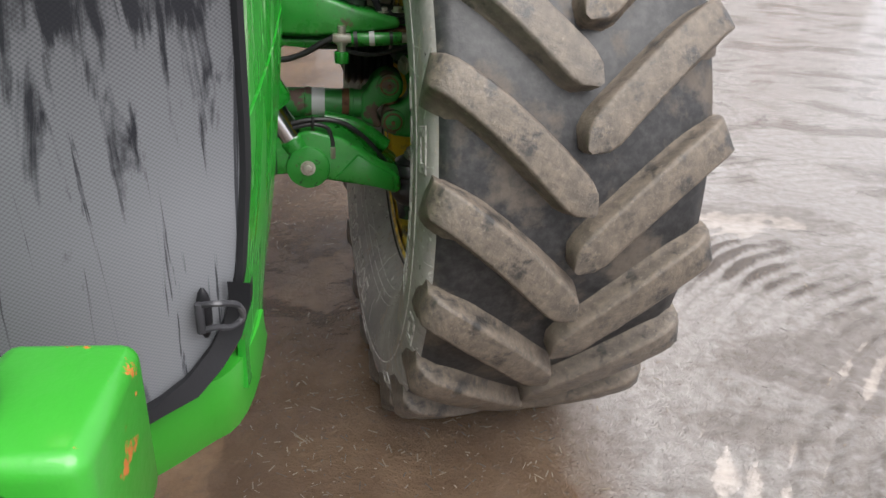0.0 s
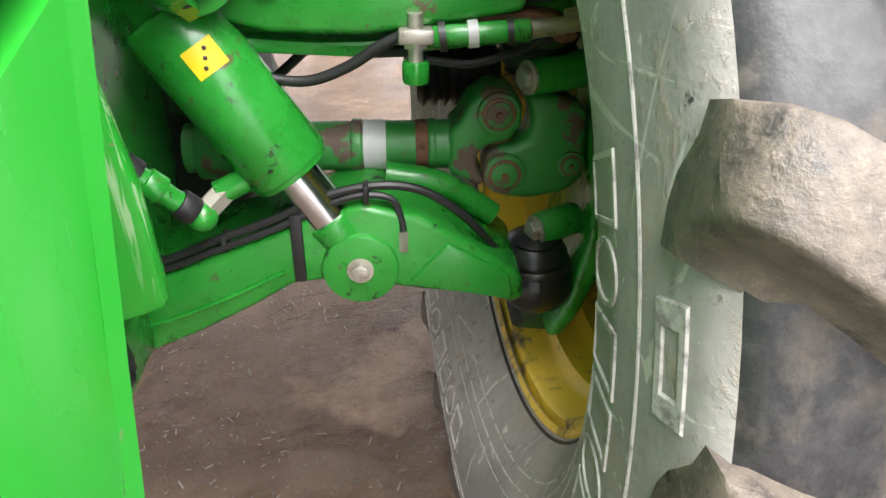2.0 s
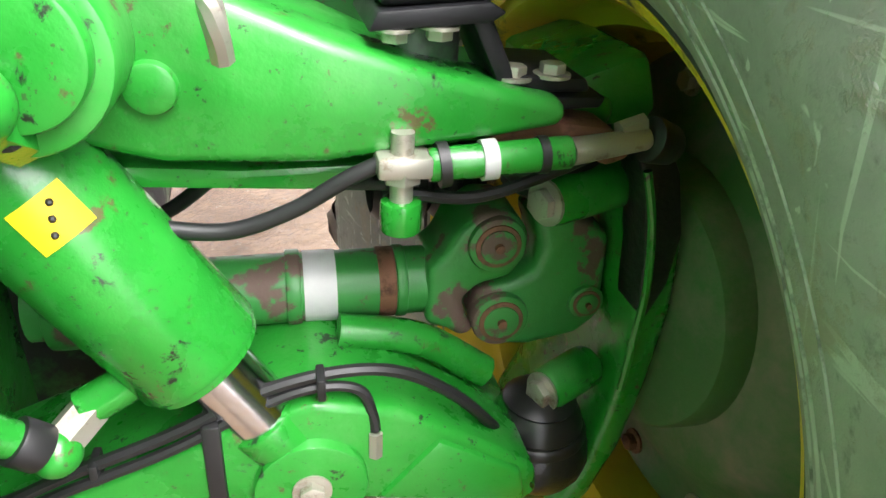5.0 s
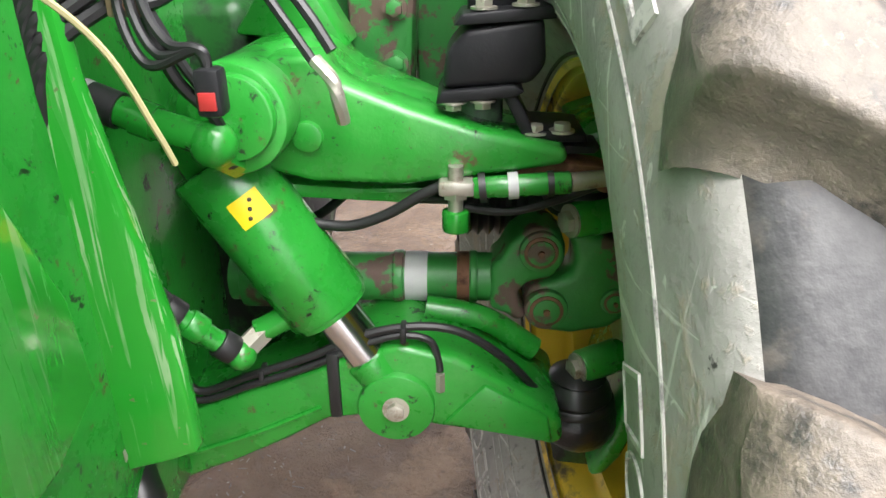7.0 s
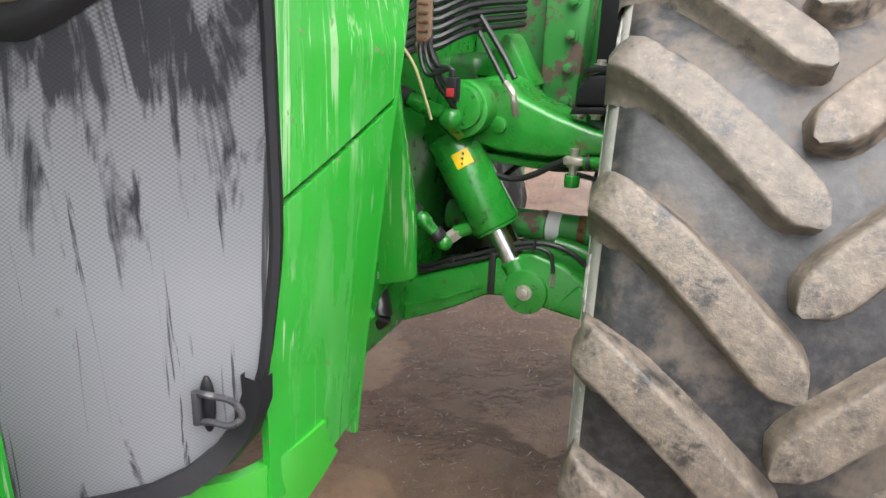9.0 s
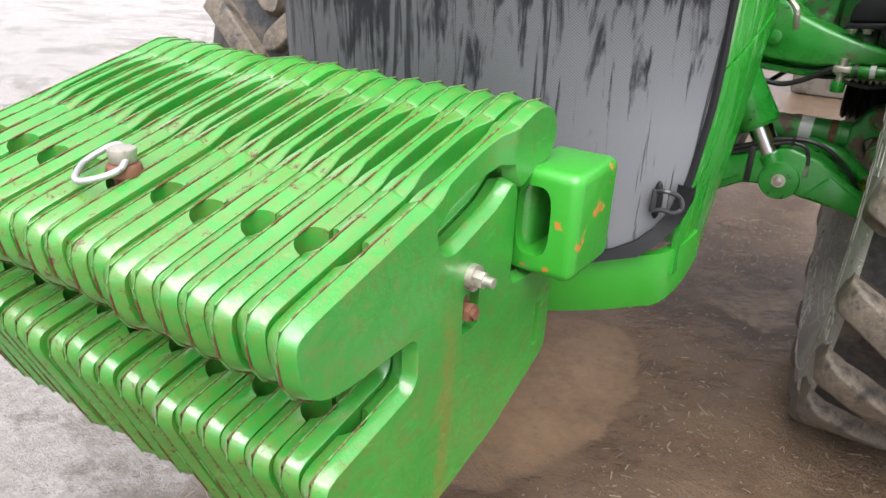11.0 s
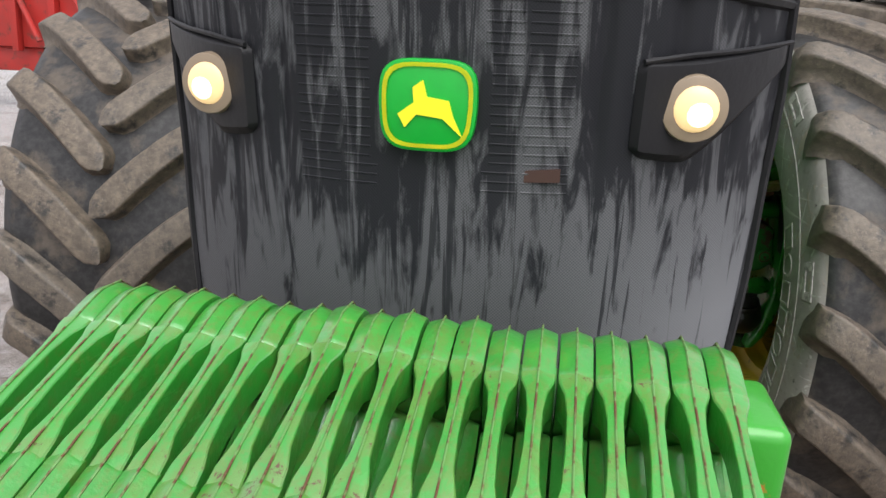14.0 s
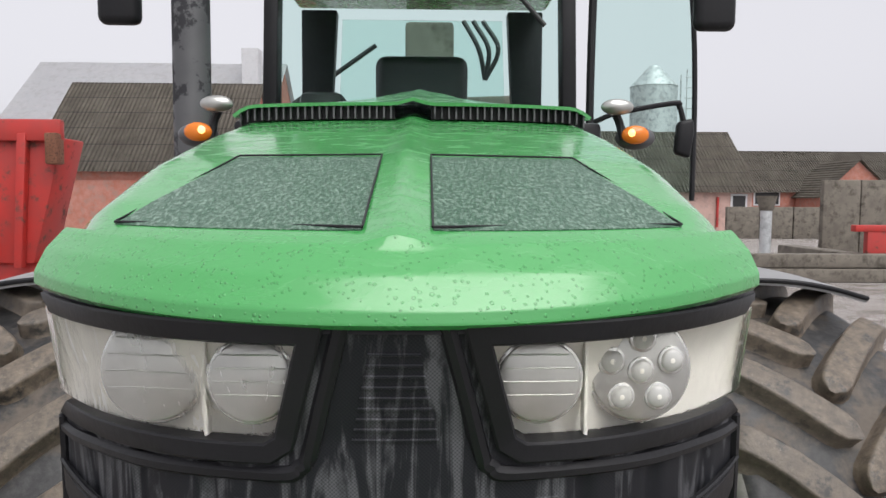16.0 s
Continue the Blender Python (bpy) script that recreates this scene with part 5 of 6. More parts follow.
# ---- front suspension, on the side that is seen ----
def build_suspension():
    # lower arm
    low = [(0.03, 0.53), (0.09, 0.506), (0.16, 0.51), (0.247, 0.548), (0.322, 0.587), (0.39, 0.627), (0.455, 0.635), (0.56, 0.615), (0.676, 0.598), (0.722, 0.582), (0.738, 0.592), (0.734, 0.63), (0.705, 0.655), (0.66, 0.685), (0.58, 0.735), (0.50, 0.755), (0.42, 0.735), (0.32, 0.695), (0.21, 0.652), (0.13, 0.62), (0.03, 0.61)]
    arm = part("lower_arm", slab(low, "y", -0.215, -0.03, 0.02, 3), "frame", tractor, "cast green lower suspension arm")
    part("lower_rib", hose([(0.12, -0.216, 0.545), (0.25, -0.216, 0.59), (0.38, -0.216, 0.65)], 0.004, 6, 8), "frame", arm)
    part("rear_rib", hose([(0.53, -0.10, 0.755), (0.62, -0.10, 0.735), (0.7, -0.10, 0.68)], 0.02, 6, 10), "frame", arm)
    part("web", slab([(0.56, 0.625), (0.722, 0.592), (0.712, 0.64), (0.62, 0.695)], "y", -0.222, -0.205, 0.006), "frame", arm)
    pin_ = part("cylinder_pin", rod((0.492, -0.228, 0.657), (0.492, -0.17, 0.657), 0.056, seg=48, w=0.004), "frame", arm, "round green pin cover")
    part("pin_bolt", hexbolt((0.492, -0.228, 0.658), (0, -1, 0.1), 0.0135, 0.014), "steel", pin_)
    part("strap", box((0.395, -0.222, 0.636), (0.412, -0.024, 0.745), 0.003), "cable", arm, "black rubber strap")
    # hydraulic cylinder
    a, b = Vector((0.492, -0.188, 0.660)), Vector((0.251, -0.188, 1.038))
    d = (b - a).normalized()
    cyl = part("hydraulic_cylinder", rod(a + d * 0.172, a + d * 0.425, 0.062, seg=48, w=0.006), "frame", tractor, "green suspension cylinder with a chrome rod and warning label")
    part("rod", rod(a + d * 0.03, a + d * 0.20, 0.034, seg=32), "chrome", cyl, "polished chrome rod")
    part("gland", rod(a + d * 0.165, a + d * 0.178, 0.057, seg=40, w=0.002), "frame", cyl)
    part("eye", rod(a + d * 0.0, a + d * 0.082, 0.036, 0.040, 28, w=0.004), "frame", cyl)
    part("top_eye", rod(a + d * 0.42, a + d * 0.50, 0.045, 0.035, 28, w=0.004), "frame", cyl)
    side_ = Vector((0, -1, 0)).cross(d).normalized()
    fwd = Vector((0, -1, 0))
    own = bmesh.new()
    c0 = a + d * 0.355
    vs = []
    for i in range(7):
        th = radians(-20 + 40 * i / 6) - radians(24)
        n = fwd * math.cos(th) + side_ * math.sin(th)
        vs.append([own.verts.new(c0 + d * h + n * 0.0634) for h in (-0.019, 0.019)])
    for p, q in zip(vs, vs[1:]):
        own.faces.new((p[0], q[0], q[1], p[1]))
    label = part("warning_label", own, "label", cyl, "yellow warning label")
    own = bmesh.new()
    rows_ = [(0.35, 0.01), (0.5, 0.0), (0.65, -0.01)]
    for f, h in rows_:
        th = radians(-20 + 40 * f) - radians(24)
        n = fwd * math.cos(th) + side_ * math.sin(th)
        ball(c0 + d * h + n * 0.0636, 0.003, (1, 1, 1), own, 8)
    part("label_mark", own, "cable", label)
    part("port", rod((0.345, -0.21, 0.80), (0.305, -0.222, 0.782), 0.018, seg=20), "frame", cyl)
    fit_ = part("elbow_fitting", rod((0.312, -0.222, 0.784), (0.292, -0.24, 0.768), 0.0175, seg=6), "steel", cyl)
    part("elbow", ball((0.286, -0.249, 0.761), 0.021), "frame", fit_)
    part("elbow_nut", rod((0.276, -0.252, 0.772), (0.262, -0.256, 0.787), 0.0195, seg=6), "steel", fit_)
    run = [(0.286, -0.249, 0.761), (0.25, -0.262, 0.80), (0.21, -0.272, 0.842), (0.174, -0.274, 0.89), (0.154, -0.275, 0.951), (0.145, -0.276, 1.02), (0.155, -0.278, 1.10)]
    part("steel_tube", hose(run[:3], 0.0155, 8, 14), "frame", cyl)
    part("pressure_hose", hose(run[2:], 0.0175, 8, 14), "cable", cyl, "thick black hydraulic hose")
    for q, e, r_, m_ in ((0, 0.45, 0.0205, "cable"), (1, 0.35, 0.020, "frame"), (1, 0.95, 0.0205, "cable"), (2, 0.75, 0.021, "frame"), (3, 0.6, 0.0205, "cable")):
        p_, q_ = Vector(run[q]), Vector(run[q + 1])
        c_ = p_ + (q_ - p_) * e
        u_ = (q_ - p_).normalized()
        part("hose_ferrule", rod(c_ - u_ * 0.013, c_ + u_ * 0.013, r_, seg=18, w=0.002), m_, cyl)
    part("tube_end", rod((0.153, -0.277, 1.07), (0.157, -0.278, 1.12), 0.020, seg=18, w=0.002), "frame", cyl)
    top = [(0.08, -0.27, 1.145), (0.14, -0.28, 1.128), (0.20, -0.287, 1.108), (0.26, -0.293, 1.088), (0.305, -0.297, 1.074)]
    part("top_tube", hose(top, 0.0185, 6, 14), "frame", cyl)
    part("top_ferrule", rod((0.155, -0.282, 1.124), (0.172, -0.284, 1.118), 0.0215, seg=18), "silver", cyl)
    part("top_ferrule", rod((0.172, -0.284, 1.118), (0.205, -0.288, 1.106), 0.0215, seg=18), "cable", cyl)
    part("top_ferrule", rod((0.222, -0.289, 1.101), (0.245, -0.292, 1.093), 0.0215, seg=18), "frame", cyl)
    part("top_elbow", ball((0.308, -0.297, 1.071), 0.027), "frame", cyl)
    part("top_nut", rod((0.308, -0.29, 1.06), (0.318, -0.25, 1.035), 0.02, seg=6), "frame", cyl)
    # grease nipple
    z_ = part("grease_nipple", rod((0.556, -0.215, 0.682), (0.556, -0.215, 0.712), 0.0075, seg=6), "steel", arm)
    # hoses along the arm
    part("grease_hose", hose([(0.193, -0.21, 0.82), (0.177, -0.212, 0.72), (0.205, -0.214, 0.676), (0.28, -0.214, 0.703), (0.37, -0.212, 0.735), (0.448, -0.206, 0.768), (0.52, -0.203, 0.781), (0.58, -0.20, 0.772), (0.635, -0.195, 0.735), (0.685, -0.18, 0.675), (0.722, -0.13, 0.60)], 0.0065, 8, 8), "cable", arm, "thin black grease hose")
    part("grease_hose", hose([(0.165, -0.215, 0.80), (0.165, -0.217, 0.71), (0.20, -0.22, 0.664), (0.28, -0.22, 0.690), (0.37, -0.218, 0.722), (0.448, -0.21, 0.755), (0.50, -0.208, 0.769), (0.54, -0.208, 0.762), (0.553, -0.212, 0.735), (0.556, -0.215, 0.715)], 0.0055, 8, 8), "cable", arm, "thin black grease hose")
    for x, z in ((0.30, 0.704), (0.505, 0.776)):
        part("hose_tie", box((x - 0.004, -0.224, z - 0.012), (x + 0.004, -0.196, z + 0.012), 0.002), "cable", arm)
    part("hose_fitting", rod((0.716, -0.125, 0.612), (0.727, -0.10, 0.575), 0.009, seg=6), "steel", arm)
    # upper arm
    up = [(0.22, 1.0), (0.25, 0.975), (0.34, 0.958), (0.45, 0.953), (0.56, 0.957), (0.66, 0.968), (0.76, 0.975), (0.80, 0.985), (0.80, 1.02), (0.74, 1.025), (0.66, 1.028), (0.58, 1.05), (0.5, 1.085), (0.43, 1.115), (0.40, 1.15), (0.36, 1.16), (0.30, 1.15), (0.24, 1.12), (0.215, 1.06)]
    ua = part("upper_arm", slab(up, "y", -0.13, 0.06, 0.022, 3), "frame", tractor, "cast green upper suspension arm")
    part("flange", slab([(0.26, 0.985), (0.36, 0.958), (0.5, 0.95), (0.66, 0.962), (0.76, 0.972), (0.76, 0.985), (0.6, 0.975), (0.45, 0.972), (0.34, 0.98)], "y", -0.165, -0.12, 0.006), "frame", ua)
    boss = part("pivot_boss", rod((0.32, -0.265, 1.09), (0.32, -0.1, 1.085), 0.066, seg=40, w=0.006), "frame", ua, "round pivot boss")
    part("pivot_cap", rod((0.325, -0.283, 1.095), (0.325, -0.262, 1.095), 0.05, seg=36, w=0.005), "frame", boss)
    part("arm_shoulder", slab([(0.273, 1.03), (0.325, 1.008), (0.394, 0.99), (0.514, 0.986), (0.64, 1.002), (0.72, 1.014), (0.72, 1.035), (0.602, 1.06), (0.521, 1.085), (0.433, 1.119), (0.41, 1.15), (0.35, 1.15), (0.30, 1.12)], "y", -0.195, -0.11, 0.022, 3), "frame", ua)
    part("boss_stud", rod((0.392, -0.205, 1.052), (0.392, -0.18, 1.052), 0.02, seg=28, w=0.004), "frame", ua)
    part("breather_pipe", hose([(0.448, -0.25, 1.085), (0.446, -0.262, 1.11), (0.44, -0.262, 1.135), (0.42, -0.25, 1.155)], 0.0085, 6, 8), "steel", ua)
    # drive shaft and joint
    sz = 0.781
    sh = part("drive_shaft", rod((0.22, -0.045, sz), (0.66, -0.045, sz), 0.039, seg=40), "oldgreen", tractor, "worn green drive shaft with a double universal joint")
    part("label_band", rod((0.497, -0.045, sz), (0.532, -0.045, sz), 0.0404, seg=40), "silver", sh, "silver paper label band")
    for x0, x1, r, m_ in ((0.478, 0.494, 0.0425, "oldgreen"), (0.578, 0.598, 0.0402, "rust"), (0.598, 0.61, 0.0415, "oldgreen"), (0.24, 0.30, 0.05, "oldgreen"), (0.375, 0.398, 0.0398, "rust")):
        part("collar", rod((x0, -0.045, sz), (x1, -0.045, sz), r, seg=40, w=0.002), m_, sh)
    yoke = slab([(0.63, 0.744), (0.655, 0.735), (0.672, 0.722), (0.69, 0.73), (0.675, 0.752), (0.672, 0.775), (0.69, 0.792), (0.725, 0.80), (0.742, 0.825), (0.742, 0.858), (0.722, 0.88), (0.69, 0.882), (0.66, 0.86), (0.645, 0.828), (0.63, 0.818)], "y", -0.088, 0.0, 0.016, 3)
    part("yoke", yoke, "oldgreen", sh, "forked yoke")
    mid = slab([(0.745, 0.872), (0.80, 0.868), (0.845, 0.845), (0.85, 0.73), (0.82, 0.705), (0.76, 0.695), (0.715, 0.70), (0.687, 0.725), (0.684, 0.76), (0.70, 0.785), (0.728, 0.789), (0.752, 0.80), (0.76, 0.83)], "y", -0.082, -0.005, 0.02, 3)
    part("centre_yoke", mid, "oldgreen", sh)
    part("cross", rod((0.712, -0.045, 0.73), (0.712, -0.045, 0.85), 0.02, seg=20), "rust", sh)
    for c, r in (((0.705, -0.095, 0.845), 0.033), ((0.718, -0.092, 0.744), 0.034), ((0.824, -0.088, 0.757), 0.022)):
        cap_ = part("bearing_cap", rod((c[0], c[1] + 0.03, c[2]), c, r, seg=36, w=0.004), "oldgreen", sh)
        part("cap_ring", rod((c[0], c[1] - 0.002, c[2]), (c[0], c[1] + 0.01, c[2]), r * 0.78, seg=32, w=0.001), "rust", cap_)
        part("cap_face", rod((c[0], c[1] - 0.004, c[2]), (c[0], c[1] + 0.01, c[2]), r * 0.62, seg=28, w=0.001), "oldgreen", cap_)
        part("cap_nipple", rod((c[0], c[1] - 0.009, c[2]), (c[0], c[1], c[2]), r * 0.16, seg=12), "rust", cap_)
    # knuckle
    kn = [(0.815, 0.985), (0.84, 0.99), (0.872, 0.94), (0.893, 0.86), (0.898, 0.78), (0.89, 0.68), (0.872, 0.58), (0.845, 0.505), (0.82, 0.468), (0.795, 0.462), (0.80, 0.488), (0.825, 0.54), (0.845, 0.64), (0.853, 0.74), (0.85, 0.84), (0.838, 0.92)]
    k = part("steering_knuckle", slab(kn, "y", -0.15, 0.12, 0.012, 3), "frame", tractor, "green steering knuckle with a greasy edge")
    part("grease_smear", slab([(0.808, 0.988), (0.830, 0.93), (0.845, 0.85), (0.850, 0.785), (0.862, 0.775), (0.880, 0.82), (0.884, 0.88), (0.866, 0.95), (0.842, 0.990)], "y", -0.157, -0.10, 0.006), "grease", k, "thick black grease along the edge")
    part("edge_bead", hose([(0.826, -0.160, 0.955), (0.842, -0.160, 0.90), (0.852, -0.160, 0.83), (0.853, -0.158, 0.77), (0.850, -0.156, 0.68)], 0.0045, 6, 8), "frame", k)
    part("hub_flange", rod((0.885, -0.06, 0.752), (0.94, -0.05, 0.752), 0.17, 0.18, 48, w=0.01), "disc", k)
    part("top_lug", slab([(0.74, 1.03), (0.83, 1.06), (0.85, 1.0), (0.83, 0.985), (0.76, 0.985)], "y", -0.12, 0.08, 0.012), "frame", k)
    part("lower_lug", slab([(0.74, 0.45), (0.82, 0.44), (0.83, 0.50), (0.76, 0.50)], "y", -0.10, 0.08, 0.012), "greasy", k)
    for x0, z0 in ((0.768, 0.662), (0.741, 0.91)):
        part("clamp_boss", rod((x0, -0.125, z0), (0.84, -0.09, z0 + 0.005), 0.027, seg=28, w=0.006), "frame", k)
        part("clamp_bolt", hexbolt((x0, -0.126, z0), (-1, -0.45, 0), 0.017, 0.014), "steel", k)
    # ball joints: a greasy housing, a swollen rubber boot, a split clamp with its bolt
    def boot_at(c, r, h, parent):
        own = lathe([(-h, r * 0.72), (-h * 0.8, r * 0.95), (-h * 0.35, r * 1.08), (h * 0.1, r), (h * 0.45, r * 0.8), (h * 0.62, r * 0.86), (h * 0.9, r * 0.6), (h, r * 0.3)], 36)
        bmesh.ops.transform(own, matrix=Matrix.Translation(c) @ Matrix(((0, 0, 1, 0), (0, 1, 0, 0), (1, 0, 0, 0), (0, 0, 0, 1))), verts=own.verts)
        return part("rubber_boot", own, "boot", parent, "swollen black rubber boot")

    low_j = part("ball_joint", ball((0.776, -0.115, 0.565), 0.064, (1.0, 1.0, 0.9)), "grease", arm, "black greasy ball joint")
    part("joint_flange", rod((0.774, -0.115, 0.592), (0.773, -0.115, 0.606), 0.060, 0.056, 36, w=0.004), "boot", low_j)
    boot_at((0.770, -0.115, 0.624), 0.052, 0.032, low_j)
    top_j = part("ball_joint", rod((0.762, -0.06, 0.945), (0.762, -0.06, 0.985), 0.062, seg=36, w=0.012), "greasy", ua, "black greasy ball joint")
    boot_at((0.762, -0.06, 0.925), 0.056, -0.034, top_j)
    part("boot_clip", rod((0.762, -0.06, 0.933), (0.762, -0.06, 0.938), 0.0605, seg=36), "boot", top_j)
    # steering cylinder tube with its fittings
    st = part("steering_tube", rod((0.60, -0.20, 0.985), (0.725, -0.20, 0.993), 0.0145, seg=20, w=0.002), "frame", tractor, "thin green steering tube with clamps and hoses")
    part("tube_end", rod((0.725, -0.20, 0.993), (0.80, -0.192, 1.0), 0.0125, 0.010, 20), "steel", st)
    part("end_nipple", rod((0.772, -0.19, 1.008), (0.797, -0.186, 1.014), 0.0085, seg=6), "steel", st)
    part("end_seal", rod((0.80, -0.192, 1.0), (0.83, -0.185, 0.99), 0.022, 0.018, 20, w=0.004), "boot", st)
    part("clamp", rod((0.645, -0.2, 0.988), (0.658, -0.2, 0.989), 0.0175, seg=20), "silver", st)
    part("clamp", rod((0.608, -0.2, 0.985), (0.617, -0.2, 0.986), 0.0195, seg=16), "cable", st)
    part("clamp", rod((0.695, -0.2, 0.991), (0.703, -0.2, 0.9915), 0.0165, seg=16), "cable", st)
    part("valve", rod((0.578, -0.2, 0.955), (0.578, -0.2, 1.015), 0.010, seg=12), "steel", st)
    part("valve_nut", rod((0.578, -0.2, 0.972), (0.578, -0.2, 0.984), 0.0165, seg=6), "steel", st)
    part("valve_cap", rod((0.578, -0.2, 0.926), (0.578, -0.2, 0.955), 0.018, seg=28, w=0.003), "frame", st, "green valve cap")
    part("valve_block", box((0.556, -0.216, 0.978), (0.602, -0.184, 0.997), 0.004), "steel", st)
    part("feed_hose", hose([(0.562, -0.198, 0.988), (0.531, -0.195, 0.972), (0.486, -0.19, 0.944), (0.432, -0.186, 0.926), (0.37, -0.184, 0.934), (0.318, -0.184, 0.953), (0.275, -0.184, 0.99), (0.25, -0.185, 1.03)], 0.0075, 8, 10), "cable", st, "black hydraulic hose")
    part("feed_hose", hose([(0.57, -0.18, 0.962), (0.50, -0.15, 0.955), (0.45, -0.12, 0.965), (0.38, -0.1, 0.91), (0.32, -0.09, 0.88)], 0.007, 8, 10), "cable", st)
    part("lower_hose", hose([(0.585, -0.19, 0.955), (0.65, -0.18, 0.945), (0.72, -0.17, 0.96), (0.79, -0.16, 0.985)], 0.006, 8, 8), "cable", st)
    # ribbed boot behind the joint
    own = lathe([(0.585 + 0.018 * i + 0.009 * j, 0.052 + (0.010 if j else 0.0)) for i in range(8) for j in (0, 1)], 36)
    bmesh.ops.transform(own, matrix=Matrix.Translation((0.0, 0.075, 0.868)), verts=own.verts)
    part("steering_boot", own, "boot", st, "ribbed black rubber boot")


SEAT[0] = AXLE
build_suspension()


def build_chassis():
    f = part("front_frame", slab([(-1.15, 0.55), (-0.5, 0.50), (0.9, 0.55), (0.9, 1.35), (-0.3, 1.35), (-1.15, 1.0)], "x", -0.17, 0.17, 0.02), "frame", tractor, "oily green front frame and engine")
    # dark block added to put shade into the recess behind the cylinder
    part("shade_block", slab([(-0.04, 0.52), (0.26, 0.56), (0.30, 0.72), (0.24, 0.92), (0.30, 1.0), (0.26, 1.2), (-0.04, 1.2)], "y", 0.03, 0.5, 0.03, 3), "greasy", f, "added dark block for the shade behind the cylinder")
    part("side_plate", slab([(0.02, 0.645), (0.12, 0.655), (0.225, 0.685), (0.262, 0.70), (0.255, 0.86), (0.205, 1.16), (0.19, 1.45), (0.02, 1.45), (0.02, 0.70)], "y", -0.375, -0.345, 0.006), "panel", f, "green bracket plate")
    part("flank_plate", slab([(-1.0, 0.86), (-0.60, 0.87), (-0.52, 0.90), (-0.53, 1.0), (-0.62, 1.2), (-0.68, 1.45), (-1.0, 1.45)], "x", 0.232, 0.246, 0.004), "panel", f, "scratched green flank plate")
    for c in ((0.136, -0.376, 0.733), (0.149, -0.376, 0.696)):
        part("plate_bolt", hexbolt(c, (0, -1, 0), 0.016, 0.02), "steel", f)
    part("lower_bracket", slab([(0.02, 0.585), (0.16, 0.59), (0.228, 0.645), (0.20, 0.675), (0.02, 0.715)], "y", -0.515, -0.49, 0.006), "panel", f)
    part("sump", hose([(0.12, -0.30, 0.66), (0.15, -0.34, 0.62), (0.165, -0.36, 0.585), (0.12, -0.34, 0.56), (0.04, -0.3, 0.55)], 0.032, 6, 16), "boot", f, "black rubber pipe")
    part("pipe_clamp", rod((0.148, -0.36, 0.66), (0.148, -0.33, 0.66), 0.016, seg=6), "boot", f)
    blk = slab([(0.17, 0.9), (0.42, 1.0), (0.5, 1.1), (0.5, 1.42), (0.17, 1.42)], "y", 0.22, 0.5, 0.02)
    e = part("engine_block", blk, "oldgreen", f, "dull green engine housing")
    part("housing", slab([(0.40, 1.02), (0.50, 1.0), (0.53, 1.5), (0.40, 1.5)], "y", 0.12, 0.24, 0.015), "oldgreen", f)
    part("side_cover", slab([(0.50, 0.98), (0.72, 0.98), (0.74, 1.6), (0.50, 1.6)], "y", 0.26, 0.32, 0.02), "oldgreen", f)
    for k in range(4):
        part("housing_bolt", hexbolt((0.478, 0.115, 1.09 + k * 0.085), (0, -1, 0), 0.014, 0.016), "oldgreen", f)
    part("rib", slab([(0.25, 1.15), (0.33, 1.26), (0.35, 1.25), (0.42, 1.13)], "y", 0.0, 0.12, 0.01), "frame", f)
    # bolted steering bracket: post, upper and lower clamp, arm to the knuckle
    a = part("steering_bracket", slab([(0.560, 1.105), (0.566, 1.150), (0.590, 1.178), (0.685, 1.192), (0.690, 1.135), (0.672, 1.112)], "y", -0.175, -0.06, 0.010, 3), "black", tractor, "black bolted steering linkage with chipped paint")
    part("post", box((0.592, -0.13, 1.19), (0.655, -0.075, 1.50), 0.006), "black", a)
    part("top_flange", slab([(0.575, 1.182), (0.585, 1.196), (0.695, 1.206), (0.70, 1.190)], "y", -0.178, -0.07, 0.003), "black", a)
    part("lower_flange", slab([(0.552, 1.088), (0.560, 1.104), (0.650, 1.112), (0.664, 1.104), (0.652, 1.096)], "y", -0.18, -0.06, 0.003), "black", a)
    part("lower_post", box((0.582, -0.13, 0.985), (0.640, -0.07, 1.095), 0.008), "greasy", a)
    part("bent_plate", slab([(0.635, 1.10), (0.652, 1.105), (0.678, 1.052), (0.745, 1.048), (0.75, 1.036), (0.668, 1.036)], "y", -0.17, -0.06, 0.004), "black", a)
    part("foot_plate", slab([(0.655, 1.018), (0.76, 1.022), (0.765, 1.032), (0.66, 1.034)], "y", -0.172, -0.05, 0.003), "black", a)
    for c in ((0.612, -0.16, 1.200), (0.662, -0.165, 1.204), (0.680, -0.16, 1.046), (0.715, -0.16, 1.048)):
        part("plate_bolt", hexbolt(c, (0, 0, 1), 0.0115, 0.012), "steel", a)
    for c in ((0.575, -0.165, 1.090), (0.612, -0.165, 1.092)):
        part("plate_bolt", hexbolt(c, (0, 0, -1), 0.0115, 0.012), "steel", a)
    part("tie_rod_end", slab([(0.655, 1.005), (0.72, 1.012), (0.775, 1.005), (0.80, 0.975), (0.775, 0.965), (0.745, 0.985), (0.66, 0.99)], "y", -0.175, -0.08, 0.008), "rust", a, "rusty tie rod end")
    # hose bundle by the frame
    cl = part("hose_clamp", box((0.238, -0.345, 1.212), (0.275, -0.318, 1.35), 0.003), "clampblock", tractor, "brown clamp block holding a row of black hoses")
